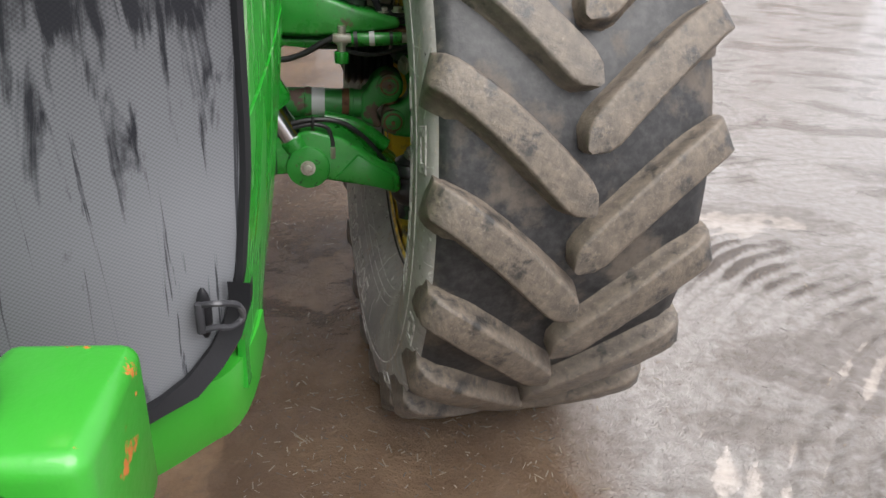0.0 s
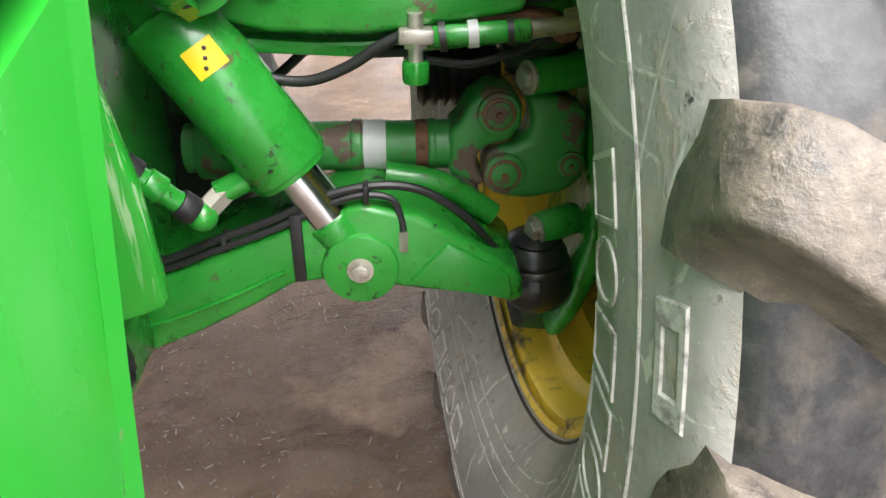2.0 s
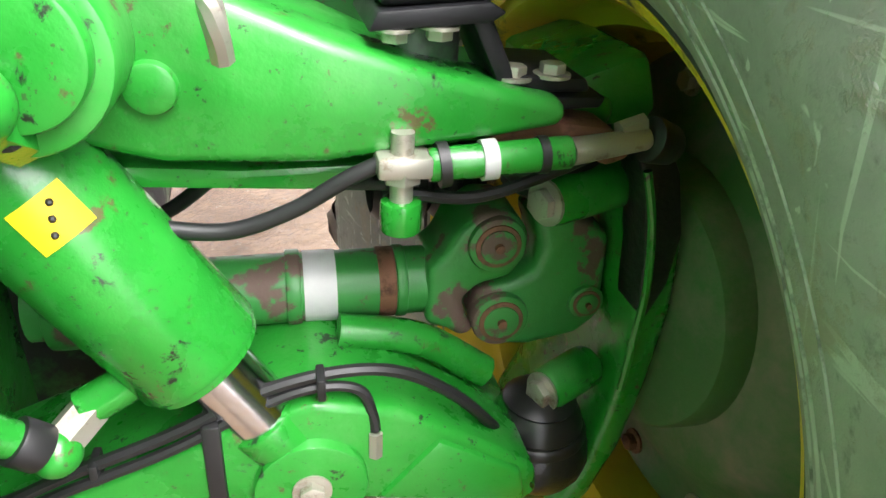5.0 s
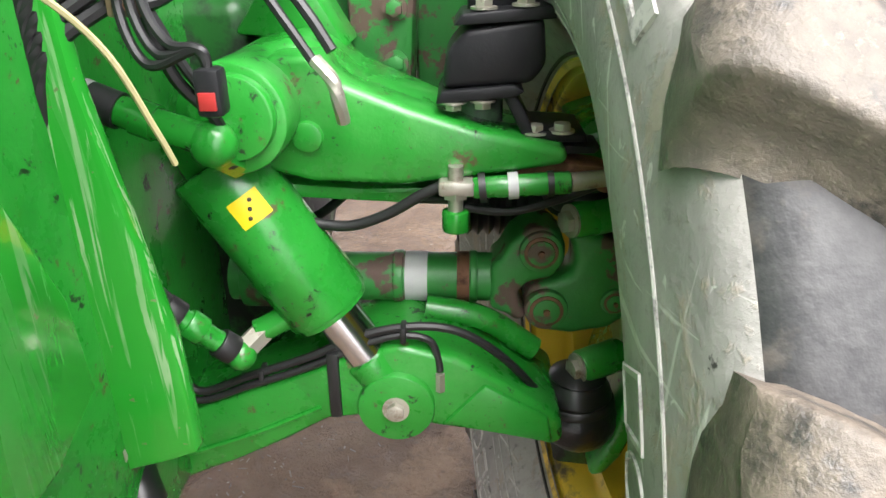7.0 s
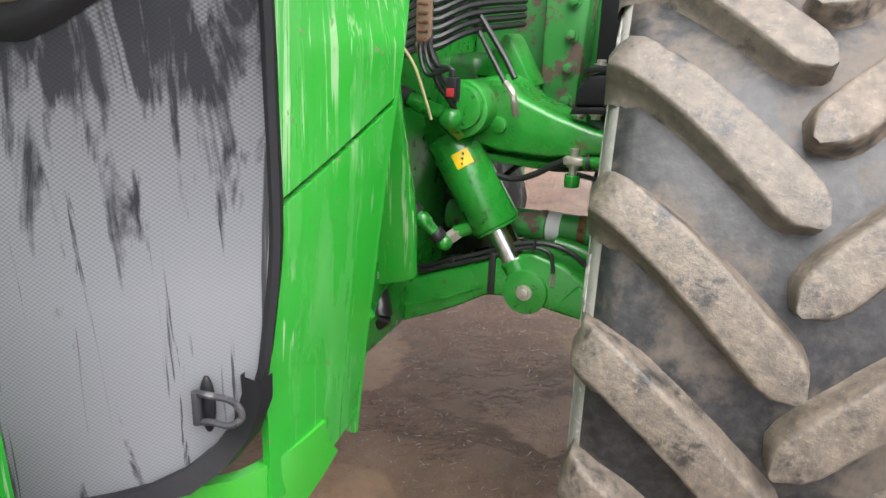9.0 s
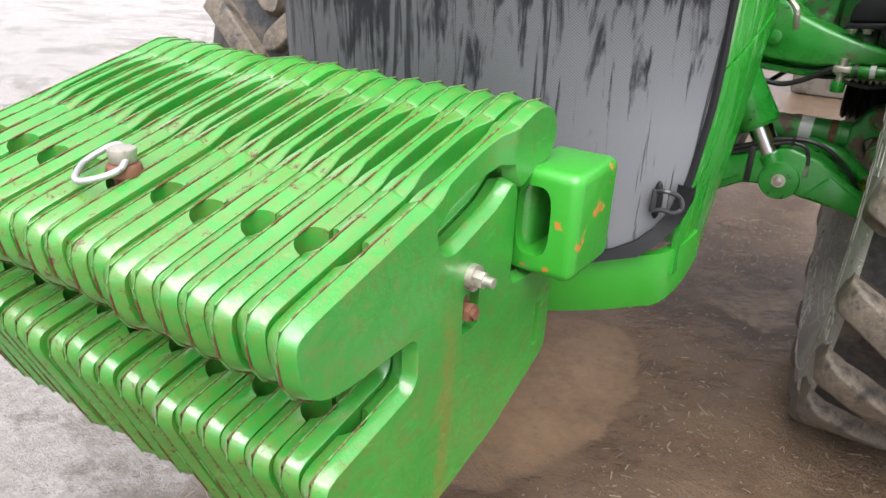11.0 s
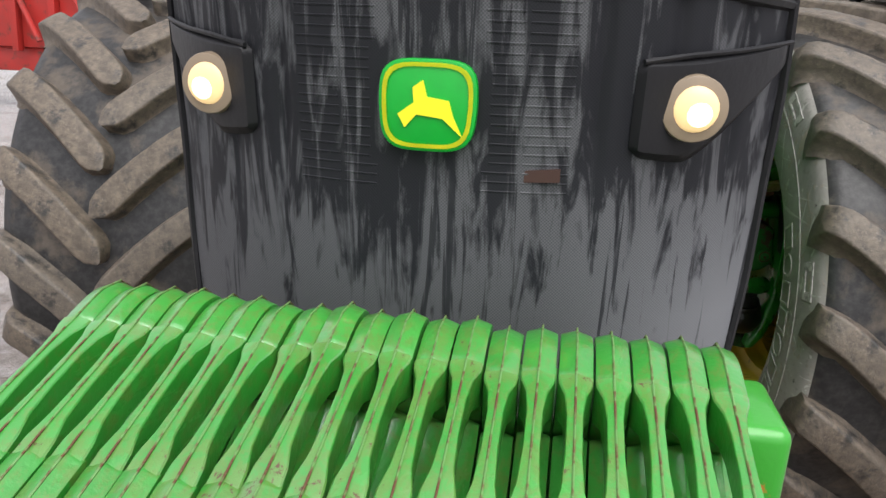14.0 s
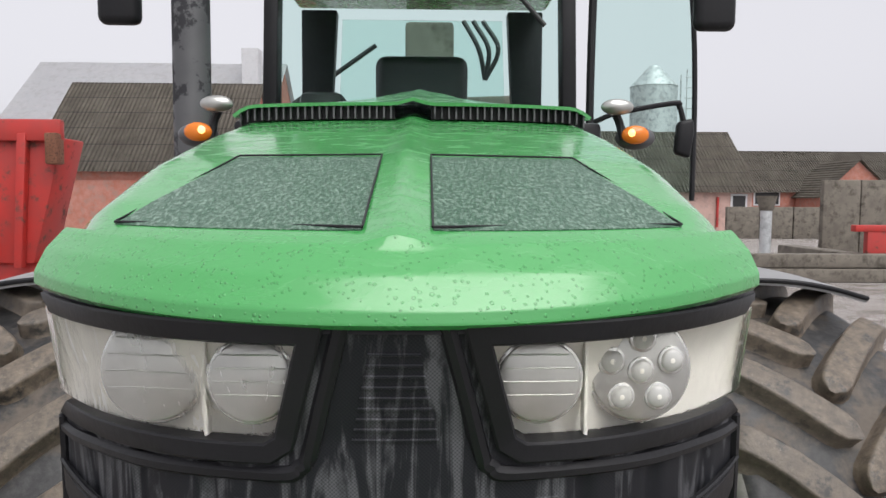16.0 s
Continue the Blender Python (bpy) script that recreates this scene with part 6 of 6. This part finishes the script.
    for k in range(7):
        z = 1.222 + k * 0.0185
        part("bundle_hose", hose([(0.15, -0.36, z - 0.16), (0.165, -0.37, z - 0.11), (0.18, -0.37, z - 0.045), (0.235, -0.333, z), (0.28, -0.328, z + 0.004), (0.33, -0.24, z + 0.04), (0.38, 0.0, z + 0.06)], 0.0082, 8, 8), "cable", cl)
        part("clamp_slot", box((0.245, -0.3475, z - 0.003), (0.268, -0.344, z + 0.003), 0.001), "rust", cl)
    sn = part("sensor", box((0.325, -0.38, 1.12), (0.352, -0.35, 1.168), 0.006), "black", cl, "black plug with a red lock tab")
    part("lock_tab", box((0.330, -0.383, 1.128), (0.347, -0.379, 1.146), 0.001), "redtab", sn)
    for k in range(3):
        part("cable", hose([(0.338, -0.365, 1.165), (0.33, -0.365, 1.185), (0.30 - 0.012 * k, -0.36, 1.19 - 0.01 * k), (0.275 - 0.012 * k, -0.345, 1.23), (0.27, -0.32, 1.30)], 0.0055, 8, 8), "cable", cl)
    part("cable", hose([(0.268, -0.33, 1.215), (0.285, -0.32, 1.15), (0.315, -0.30, 1.10), (0.32, -0.28, 1.04)], 0.0075, 8, 8), "cable", cl)
    part("cable", hose([(0.275, -0.33, 1.215), (0.30, -0.32, 1.155), (0.33, -0.31, 1.11)], 0.006, 8, 8), "cable", cl)
    part("breather_line", hose([(0.30, -0.2, 1.34), (0.36, -0.22, 1.27), (0.41, -0.24, 1.21), (0.44, -0.25, 1.165)], 0.007, 8, 8), "cable", cl)
    part("breather_line", hose([(0.28, -0.2, 1.33), (0.34, -0.22, 1.26), (0.385, -0.24, 1.20), (0.42, -0.25, 1.15)], 0.006, 8, 8), "cable", cl)
    s = thing("straw", "dry bent straw caught on the hoses", "straw")
    part("stalk", hose([(0.20, -0.52, 1.27), (0.25, -0.50, 1.255), (0.285, -0.46, 1.20), (0.30, -0.42, 1.12), (0.305, -0.40, 1.08)], 0.0032, 8, 6), "straw", s)


build_chassis()


# ---- cab ----
def build_cab():
    c = part("cab", box((-0.80, 1.28, 1.55), (0.80, 2.6, 2.18), 0.03), "black", tractor, "black framed cab with large tinted windows")
    for s in (1, -1):
        part("front_pillar", slab([(s * 0.69, 2.1), (s * 0.76, 2.1), (s * 0.74, 3.0), (s * 0.67, 3.0)], "y", 1.28, 1.40, 0.012), "black", c)
        part("rear_pillar", slab([(s * 0.60, 2.1), (s * 0.78, 2.1), (s * 0.78, 3.0), (s * 0.55, 3.0)], "y", 2.5, 2.6, 0.012), "black", c)
    w = part("windscreen", slab([(-0.69, 2.16), (0.69, 2.16), (0.67, 3.0), (-0.67, 3.0)], "y", 1.33, 1.336, 0.0), "window", c, "tinted windscreen")
    w.visible_shadow = False
    rw = part("rear_window", slab([(-0.55, 2.16), (0.55, 2.16), (0.52, 2.95), (-0.52, 2.95)], "y", 2.55, 2.556, 0.0), "window", c)
    rw.visible_shadow = False
    part("roof", box((-0.85, 1.2, 3.06), (0.85, 2.75, 3.25), 0.05, 3), "panel", c)
    part("header", box((-0.74, 1.24, 2.98), (0.74, 1.42, 3.08), 0.02), "black", c)
    for x in (-0.42, 0.0, 0.42):
        part("light_bar", box((x - 0.16, 1.22, 2.93), (x + 0.16, 1.26, 2.96), 0.006), "cable", c)
    part("wiper", rod((0.42, 1.30, 2.82), (0.60, 1.30, 2.62), 0.012, seg=8), "cable", c)
    part("seat", box((-0.27, 2.0, 2.1), (0.27, 2.15, 2.62), 0.06, 3), "cable", c, "dark cab seat")
    part("dashboard", slab([(-0.3, 2.1), (0.3, 2.1), (0.18, 2.28), (-0.18, 2.28)], "y", 1.5, 1.7, 0.03), "cable", c)
    part("side_console", box((-0.66, 1.7, 2.1), (-0.42, 2.3, 2.36), 0.04), "cable", c)
    # open door
    d = part("cab_door", hose([(0.84, 1.32, 3.0), (0.83, 1.32, 2.4), (0.83, 1.32, 1.9)], 0.02, 4, 8), "black", c, "open glass cab door in a thin black frame")
    pane = part("pane", slab([(0.84, 1.78), (1.345, 1.78), (1.345, 2.2), (1.33, 2.6), (1.29, 3.0), (0.84, 3.0)], "y", 1.318, 1.324, 0.0), "window", d, "green tinted pane")
    pane.visible_shadow = False
    part("door_frame", hose([(1.28, 1.32, 3.05), (1.325, 1.32, 2.7), (1.345, 1.32, 2.3), (1.345, 1.32, 1.78)], 0.013, 6, 8), "black", d)
    # mirrors
    for s in (1, -1):
        m = part("mirror", box((s * 1.285 - 0.09, 0.92, 2.52), (s * 1.285 + 0.09, 1.0, 2.86), 0.035, 3), "black", c, "black wing mirror")
        part("mirror_arm", hose([(s * 0.75, 1.3, 2.9), (s * 1.05, 1.1, 2.98), (s * 1.285, 0.97, 2.84)], 0.014, 6, 8), "black", m)
    m2 = part("mirror", slab([(1.015, 1.965), (1.075, 1.945), (1.09, 2.05), (1.085, 2.105), (1.025, 2.09)], "y", 0.62, 0.67, 0.015, 3), "black", c, "small black mirror on a bent arm")
    part("mirror_arm", hose([(0.72, 0.75, 2.10), (0.80, 0.70, 2.13), (1.01, 0.65, 2.165), (1.035, 0.65, 2.15), (1.055, 0.65, 2.085)], 0.011, 6, 8), "black", m2)
    # exhaust
    e = part("exhaust_pipe", rod((-0.925, 0.78, 1.9), (-0.925, 0.78, 3.1), 0.075, seg=32), "stack", c, "tall dull steel exhaust stack")
    # lamps on the hood's shoulders
    for s in (1, -1):
        x0, y0, z0 = s * 0.832, 0.55, 2.03
        t = part("turn_signal", ball((x0, y0, z0), 0.038, (1.4, 0.7, 0.95)), "amber", c, "lit amber turn signal")
        part("housing", ball((x0 + s * 0.012, y0 + 0.045, z0 - 0.008), 0.052, (1.5, 1.0, 0.9)), "stack", t)
        part("bulb", ball((x0 - s * 0.018, y0 - 0.016, z0 + 0.004), 0.017, (1, 0.8, 1), seg=12), "glow", t)
        x0 = s * 0.76
        wl = part("work_lamp", ball((x0, y0, z0 + 0.105), 0.037, (1.7, 0.9, 0.85)), "bowl", c, "oval clear marker lamp")
        part("bracket", hose([(x0 + s * 0.03, y0 + 0.02, z0 - 0.02), (x0 + s * 0.02, y0 + 0.03, z0 + 0.04), (x0, y0 + 0.02, z0 + 0.08)], 0.016, 4, 8), "black", wl)
        part("mount", box((x0 - s * 0.16 - 0.11, y0 + 0.03, z0 - 0.14), (x0 - s * 0.16 + 0.11, y0 + 0.09, z0 + 0.05), 0.02), "black", wl)
        # fenders over the front wheels
        SEAT[0] = Matrix.Identity(4)

        def fender(u, v):
            return (s * (0.945 + 0.31 * v), -0.30 + 0.52 * u, 1.575 - 0.05 * (u - 0.6) ** 2 - 0.05 * v * v)
        fe = part("fender", sheet(fender, 20, 8, thick=0.014), "grey", tractor, "pale grey front fender plate")
        part("fender_edge", hose([fender(0, v) for v in (0, 0.25, 0.5, 0.75, 1.0)], 0.007, 5, 8), "black", fe)
        part("stay", rod((s * 0.99, 0.0, 1.50), (s * 0.99, 0.12, 1.58), 0.02, seg=10), "black", fe)
        SEAT[0] = NOSE


SEAT[0] = NOSE
build_cab()
SEAT[0] = Matrix.Identity(4)


# ---- farmyard behind ----
def house(name, label, x0, x1, y, depth, eave, ridge, wall, roofm, along=True, roof_over=0.4):
    """A gabled farm building. along: the ridge runs along x."""
    h = thing(name, label, "building")
    if along:
        ym = y + depth / 2
        part("wall", slab([(y, 0), (y + depth, 0), (y + depth, eave), (ym, ridge - 0.1), (y, eave)], "x", x0, x1, 0.0), wall, h, smooth=False)
        for a, b in ((y - roof_over, ym), (y + depth + roof_over, ym)):
            own = bmesh.new()
            k = (ridge - eave) / (depth / 2)
            za = eave - k * roof_over
            v = [own.verts.new(p) for p in ((x0 - 0.3, a, za), (x1 + 0.3, a, za), (x1 + 0.3, b, ridge), (x0 - 0.3, b, ridge))]
            own.faces.new(v)
            bmesh.ops.solidify(own, geom=own.faces[:], thickness=0.15)
            part("roof", own, roofm, h, smooth=False)
    else:
        xm = (x0 + x1) / 2
        part("wall", slab([(x0, 0), (x1, 0), (x1, eave), (xm, ridge - 0.1), (x0, eave)], "y", y, y + depth, 0.0), wall, h, smooth=False)
        k = (ridge - eave) / ((x1 - x0) / 2)
        for a in (x0 - roof_over, x1 + roof_over):
            own = bmesh.new()
            v = [own.verts.new(p) for p in ((a, y - 0.3, eave - k * roof_over), (xm, y - 0.3, ridge), (xm, y + depth + 0.3, ridge), (a, y + depth + 0.3, eave - k * roof_over))]
            own.faces.new(v)
            bmesh.ops.solidify(own, geom=own.faces[:], thickness=0.15)
            part("roof", own, roofm, h, smooth=False)
    return h


def pane_on(h, x0, x1, y, z0, z1, m="window"):
    f = part("window", box((x0, y - 0.06, z0), (x1, y + 0.05, z1), 0.0), "whiteroof", h, smooth=False)
    part("pane", box((x0 + 0.12, y - 0.075, z0 + 0.12), (x1 - 0.12, y - 0.05, z1 - 0.12), 0.0), "cable", f, smooth=False)


b1 = house("barn", "red brick barn with a mossy corrugated roof", -18.6, -9.0, 32, 9, 3.4, 7.9, "brick", "roof")
part("door", box((-17.4, 31.9, 0), (-13.0, 32.05, 2.6), 0.0), "brick", b1, "dark recessed doorway", smooth=False)
part("downpipe", rod((-18.1, 31.85, 0.2), (-18.1, 31.85, 2.6), 0.06, seg=8), "whiteroof", b1)
house("barn", "long barn with a pale sheet roof", -29.0, -11.0, 46, 14, 6.0, 12.0, "brick", "whiteroof")
part("chimney", box((-13.4, 50, 8.5), (-12.2, 51.4, 12.6), 0.02), "whiteroof", thing("chimney_stack", "pale square chimney block on the roof", "chimney"), smooth=False)
b2 = house("barn", "low pink rendered barn with a brown roof", 11.0, 19.5, 40, 9, 2.6, 6.3, "pinkwall", "roof")
pane_on(b2, 18.2, 19.2, 40, 1.2, 2.2)
part("downpipe", rod((17.4, 39.9, 0.2), (17.4, 39.9, 2.0), 0.08, seg=8), "trailer", b2)
b3 = house("farmhouse", "long farmhouse with a dark roof and red gable", 25.5, 41.0, 56, 9, 2.8, 6.2, "brick", "roof")
house("outbuilding", "small brick outbuilding with a steep gable", 30.5, 36.0, 52, 5, 2.4, 5.0, "brick", "roof", along=False)
pane_on(b3, 27.0, 29.2, 56, 1.4, 2.6)


def build_silo():
    s = thing("silo", "tall galvanised feed silo with a cone roof", "silo")
    c = (15.3, 46.0)
    part("tank", rod((*c, 4.0), (*c, 9.4), 1.55, seg=32), "silo", s)
    part("roof", rod((*c, 9.4), (*c, 10.8), 1.6, 0.35, 32), "silo", s)
    part("cone", rod((*c, 1.6), (*c, 4.0), 0.25, 1.55, 32), "silo", s)
    for k in range(4):
        a = k * math.pi / 2 + 0.6
        part("leg", rod((c[0] + 1.5 * math.cos(a), c[1] + 1.5 * math.sin(a), 0), (c[0] + 1.5 * math.cos(a), c[1] + 1.5 * math.sin(a), 4.5), 0.09, seg=8), "silo", s)
    part("ladder", hose([(c[0] + 1.7, c[1] - 0.4, 2), (c[0] + 1.7, c[1] - 0.4, 10.2)], 0.05, 2, 6), "silo", s)
    m = thing("mast", "thin lattice mast beside the silo", "mast")
    for dx in (-0.25, 0.25):
        part("pole", rod((17.8 + dx, 46, 0), (17.8 + dx, 46, 10.6), 0.04, seg=6), "silo", m)
    for k in range(9):
        part("rung", rod((17.4, 46, 4.5 + k * 0.7), (18.2, 46, 4.5 + k * 0.7), 0.035, seg=6), "silo", m)


build_silo()


def build_trailer():
    t = thing("trailer", "red slatted farm trailer, dented and muddy", "trailer")
    own = slab([(-8.6, 0.9), (-5.15, 0.9), (-4.72, 2.55), (-8.6, 2.75)], "y", 7.2, 7.8, 0.03)
    body = part("body", own, "trailer", t)
    part("top_rail", box((-8.6, 7.1, 2.5), (-4.70, 7.22, 2.78), 0.02), "trailer", body)
    for k in range(5):
        x = -5.35 - k * 0.62
        part("post", slab([(x, 0.85), (x + 0.10, 0.85), (x + 0.22, 2.6), (x + 0.10, 2.6)], "y", 7.08, 7.2, 0.01), "trailer", body)
    for k in range(3):
        x = -5.6 - k * 0.9
        part("brace", rod((x, 7.12, 1.0), (x - 0.6, 7.12, 2.4), 0.04, seg=8), "trailer", body)
    part("hinge", box((-4.86, 7.0, 2.2), (-4.70, 7.2, 2.6), 0.02), "rust", body)
    part("sticker", box((-6.0, 7.06, 1.75), (-5.72, 7.075, 2.05), 0.0), "faded", body, smooth=False)
    part("round_plate", rod((-5.86, 7.06, 2.2), (-5.86, 7.09, 2.2), 0.13, seg=24), "silo", body)
    part("chassis", box((-10.2, 7.3, 0.55), (-5.0, 7.8, 0.9), 0.03), "trailer", t)
    for x in (-9.5, -10.0):
        w = part("wheel", lathe([(-0.05, 0.02), (-0.06, 0.2), (-0.15, 0.25), (-0.18, 0.45), (-0.12, 0.52), (0.12, 0.52), (0.18, 0.45), (0.15, 0.25)], 32), "rubber", t)
        w.matrix_basis = Matrix.Translation((x, 7.4, 0.5)) @ Matrix.Rotation(math.pi / 2, 4, "Z")
    # red implement at the other edge of the yard
    r = thing("implement", "red steel implement beside a concrete wall", "implement")
    part("beam", box((9.6, 13.4, 1.1), (11.5, 13.6, 1.25), 0.02), "trailer", r)
    part("leg", slab([(9.9, 0.0), (10.4, 0.0), (10.6, 1.15), (9.9, 1.15)], "y", 13.42, 13.58, 0.01), "trailer", r)


build_trailer()


def build_yard():
    w = thing("concrete_wall", "stained upright concrete panel wall", "wall")
    for k in range(4):
        part("panel", box((10.6 + k * 1.02, 16.5, 0), (11.6 + k * 1.02, 16.7, 2.35), 0.03), "concrete", w)
    w2 = thing("concrete_wall", "low stained concrete wall before the barns", "wall")
    for k in range(7):
        part("panel", box((14.2 + k * 1.6, 31.0, 0), (15.75 + k * 1.6, 31.25, 1.5), 0.03), "concrete", w2)
    p = thing("slurry_pit", "low concrete pit rim of stacked beams", "pit")
    for k in range(2):
        part("beam", box((6.3, 13.0 + k * 0.05, 0.0 + 0.32 * k), (10.4, 13.4, 0.30 + 0.32 * k), 0.03), "concrete", p)
    part("end_beam", box((9.4, 13.2, 0.0), (9.9, 16.5, 0.62), 0.03), "concrete", p)
    v = thing("vent_pipe", "galvanised vent pipe with a dark collar", "pipe")
    part("pipe", rod((8.1, 14.5, 0.0), (8.1, 14.5, 1.55), 0.13, seg=20), "silo", v)
    part("collar", rod((8.1, 14.5, 1.55), (8.1, 14.5, 1.9), 0.15, 0.24, 20), "concrete", v)
    # loader crane behind the cab
    c = thing("loader_crane", "dark hydraulic crane standing behind the cab", "crane")
    part("post", box((-0.20, 5.2, 0), (0.30, 5.7, 3.6), 0.04), "concrete", c)
    part("boom", slab([(0.0, 2.62), (0.95, 2.72), (0.95, 2.86), (0.0, 2.82)], "y", 5.2, 5.4, 0.04), "concrete", c)
    part("knee", slab([(0.6, 2.3), (0.9, 2.25), (0.9, 2.75), (0.72, 2.75)], "y", 5.2, 5.4, 0.04), "concrete", c)
    for k in range(3):
        part("hose", hose([(0.4 + 0.1 * k, 5.2, 3.6), (0.55 + 0.1 * k, 5.1, 3.3), (0.62, 5.15, 3.0)], 0.025, 6, 8), "cable", c)
    part("strut", rod((-1.35, 5.2, 2.75), (-0.5, 5.2, 3.35), 0.025, seg=8), "cable", c)


build_yard()


# ---- loose bits on the ground: straw, and pale flecks for water glints ----
def build_flecks():
    verts, faces = [], []
    rng = random.Random(7)
    for k in range(7000):
        if rng.random() < 0.62:
            x, y = rng.uniform(-0.6, 1.25), rng.uniform(-1.7, 1.3)
        else:
            x, y = rng.uniform(-2.2, 2.6), rng.uniform(-2.4, 2.0)
        z = ground_height(x, y)
        if z < -0.006:
            continue
        a = rng.uniform(0, math.pi)
        ln, w, h = rng.choice((0.002, 0.003, 0.004, 0.006, 0.012)) * rng.uniform(0.6, 1.3), rng.uniform(0.0006, 0.0018), rng.uniform(0.0006, 0.0016)
        ca, sa = math.cos(a), math.sin(a)
        tilt = rng.uniform(-0.15, 0.3)
        n = len(verts)
        for dz in (0, h):
            for dx, dy in ((-ln, -w), (ln, -w), (ln, w), (-ln, w)):
                verts.append((x + dx * ca - dy * sa, y + dx * sa + dy * ca, z + dz + 0.001 + tilt * max(0, dx)))
        faces += [(n + 4, n + 5, n + 6, n + 7), (n, n + 1, n + 5, n + 4), (n + 1, n + 2, n + 6, n + 5), (n + 2, n + 3, n + 7, n + 6), (n + 3, n, n + 4, n + 7), (n + 3, n + 2, n + 1, n)]
    me = bpy.data.meshes.new("straw_and_glints")
    me.from_pydata(verts, [], faces)
    me.materials.append(M["flecks"])
    tagged(new("straw_and_glints", me), "short pale straw bits trodden into the mud, partly standing in for water glints", "straw", kind="stuff")


build_flecks()
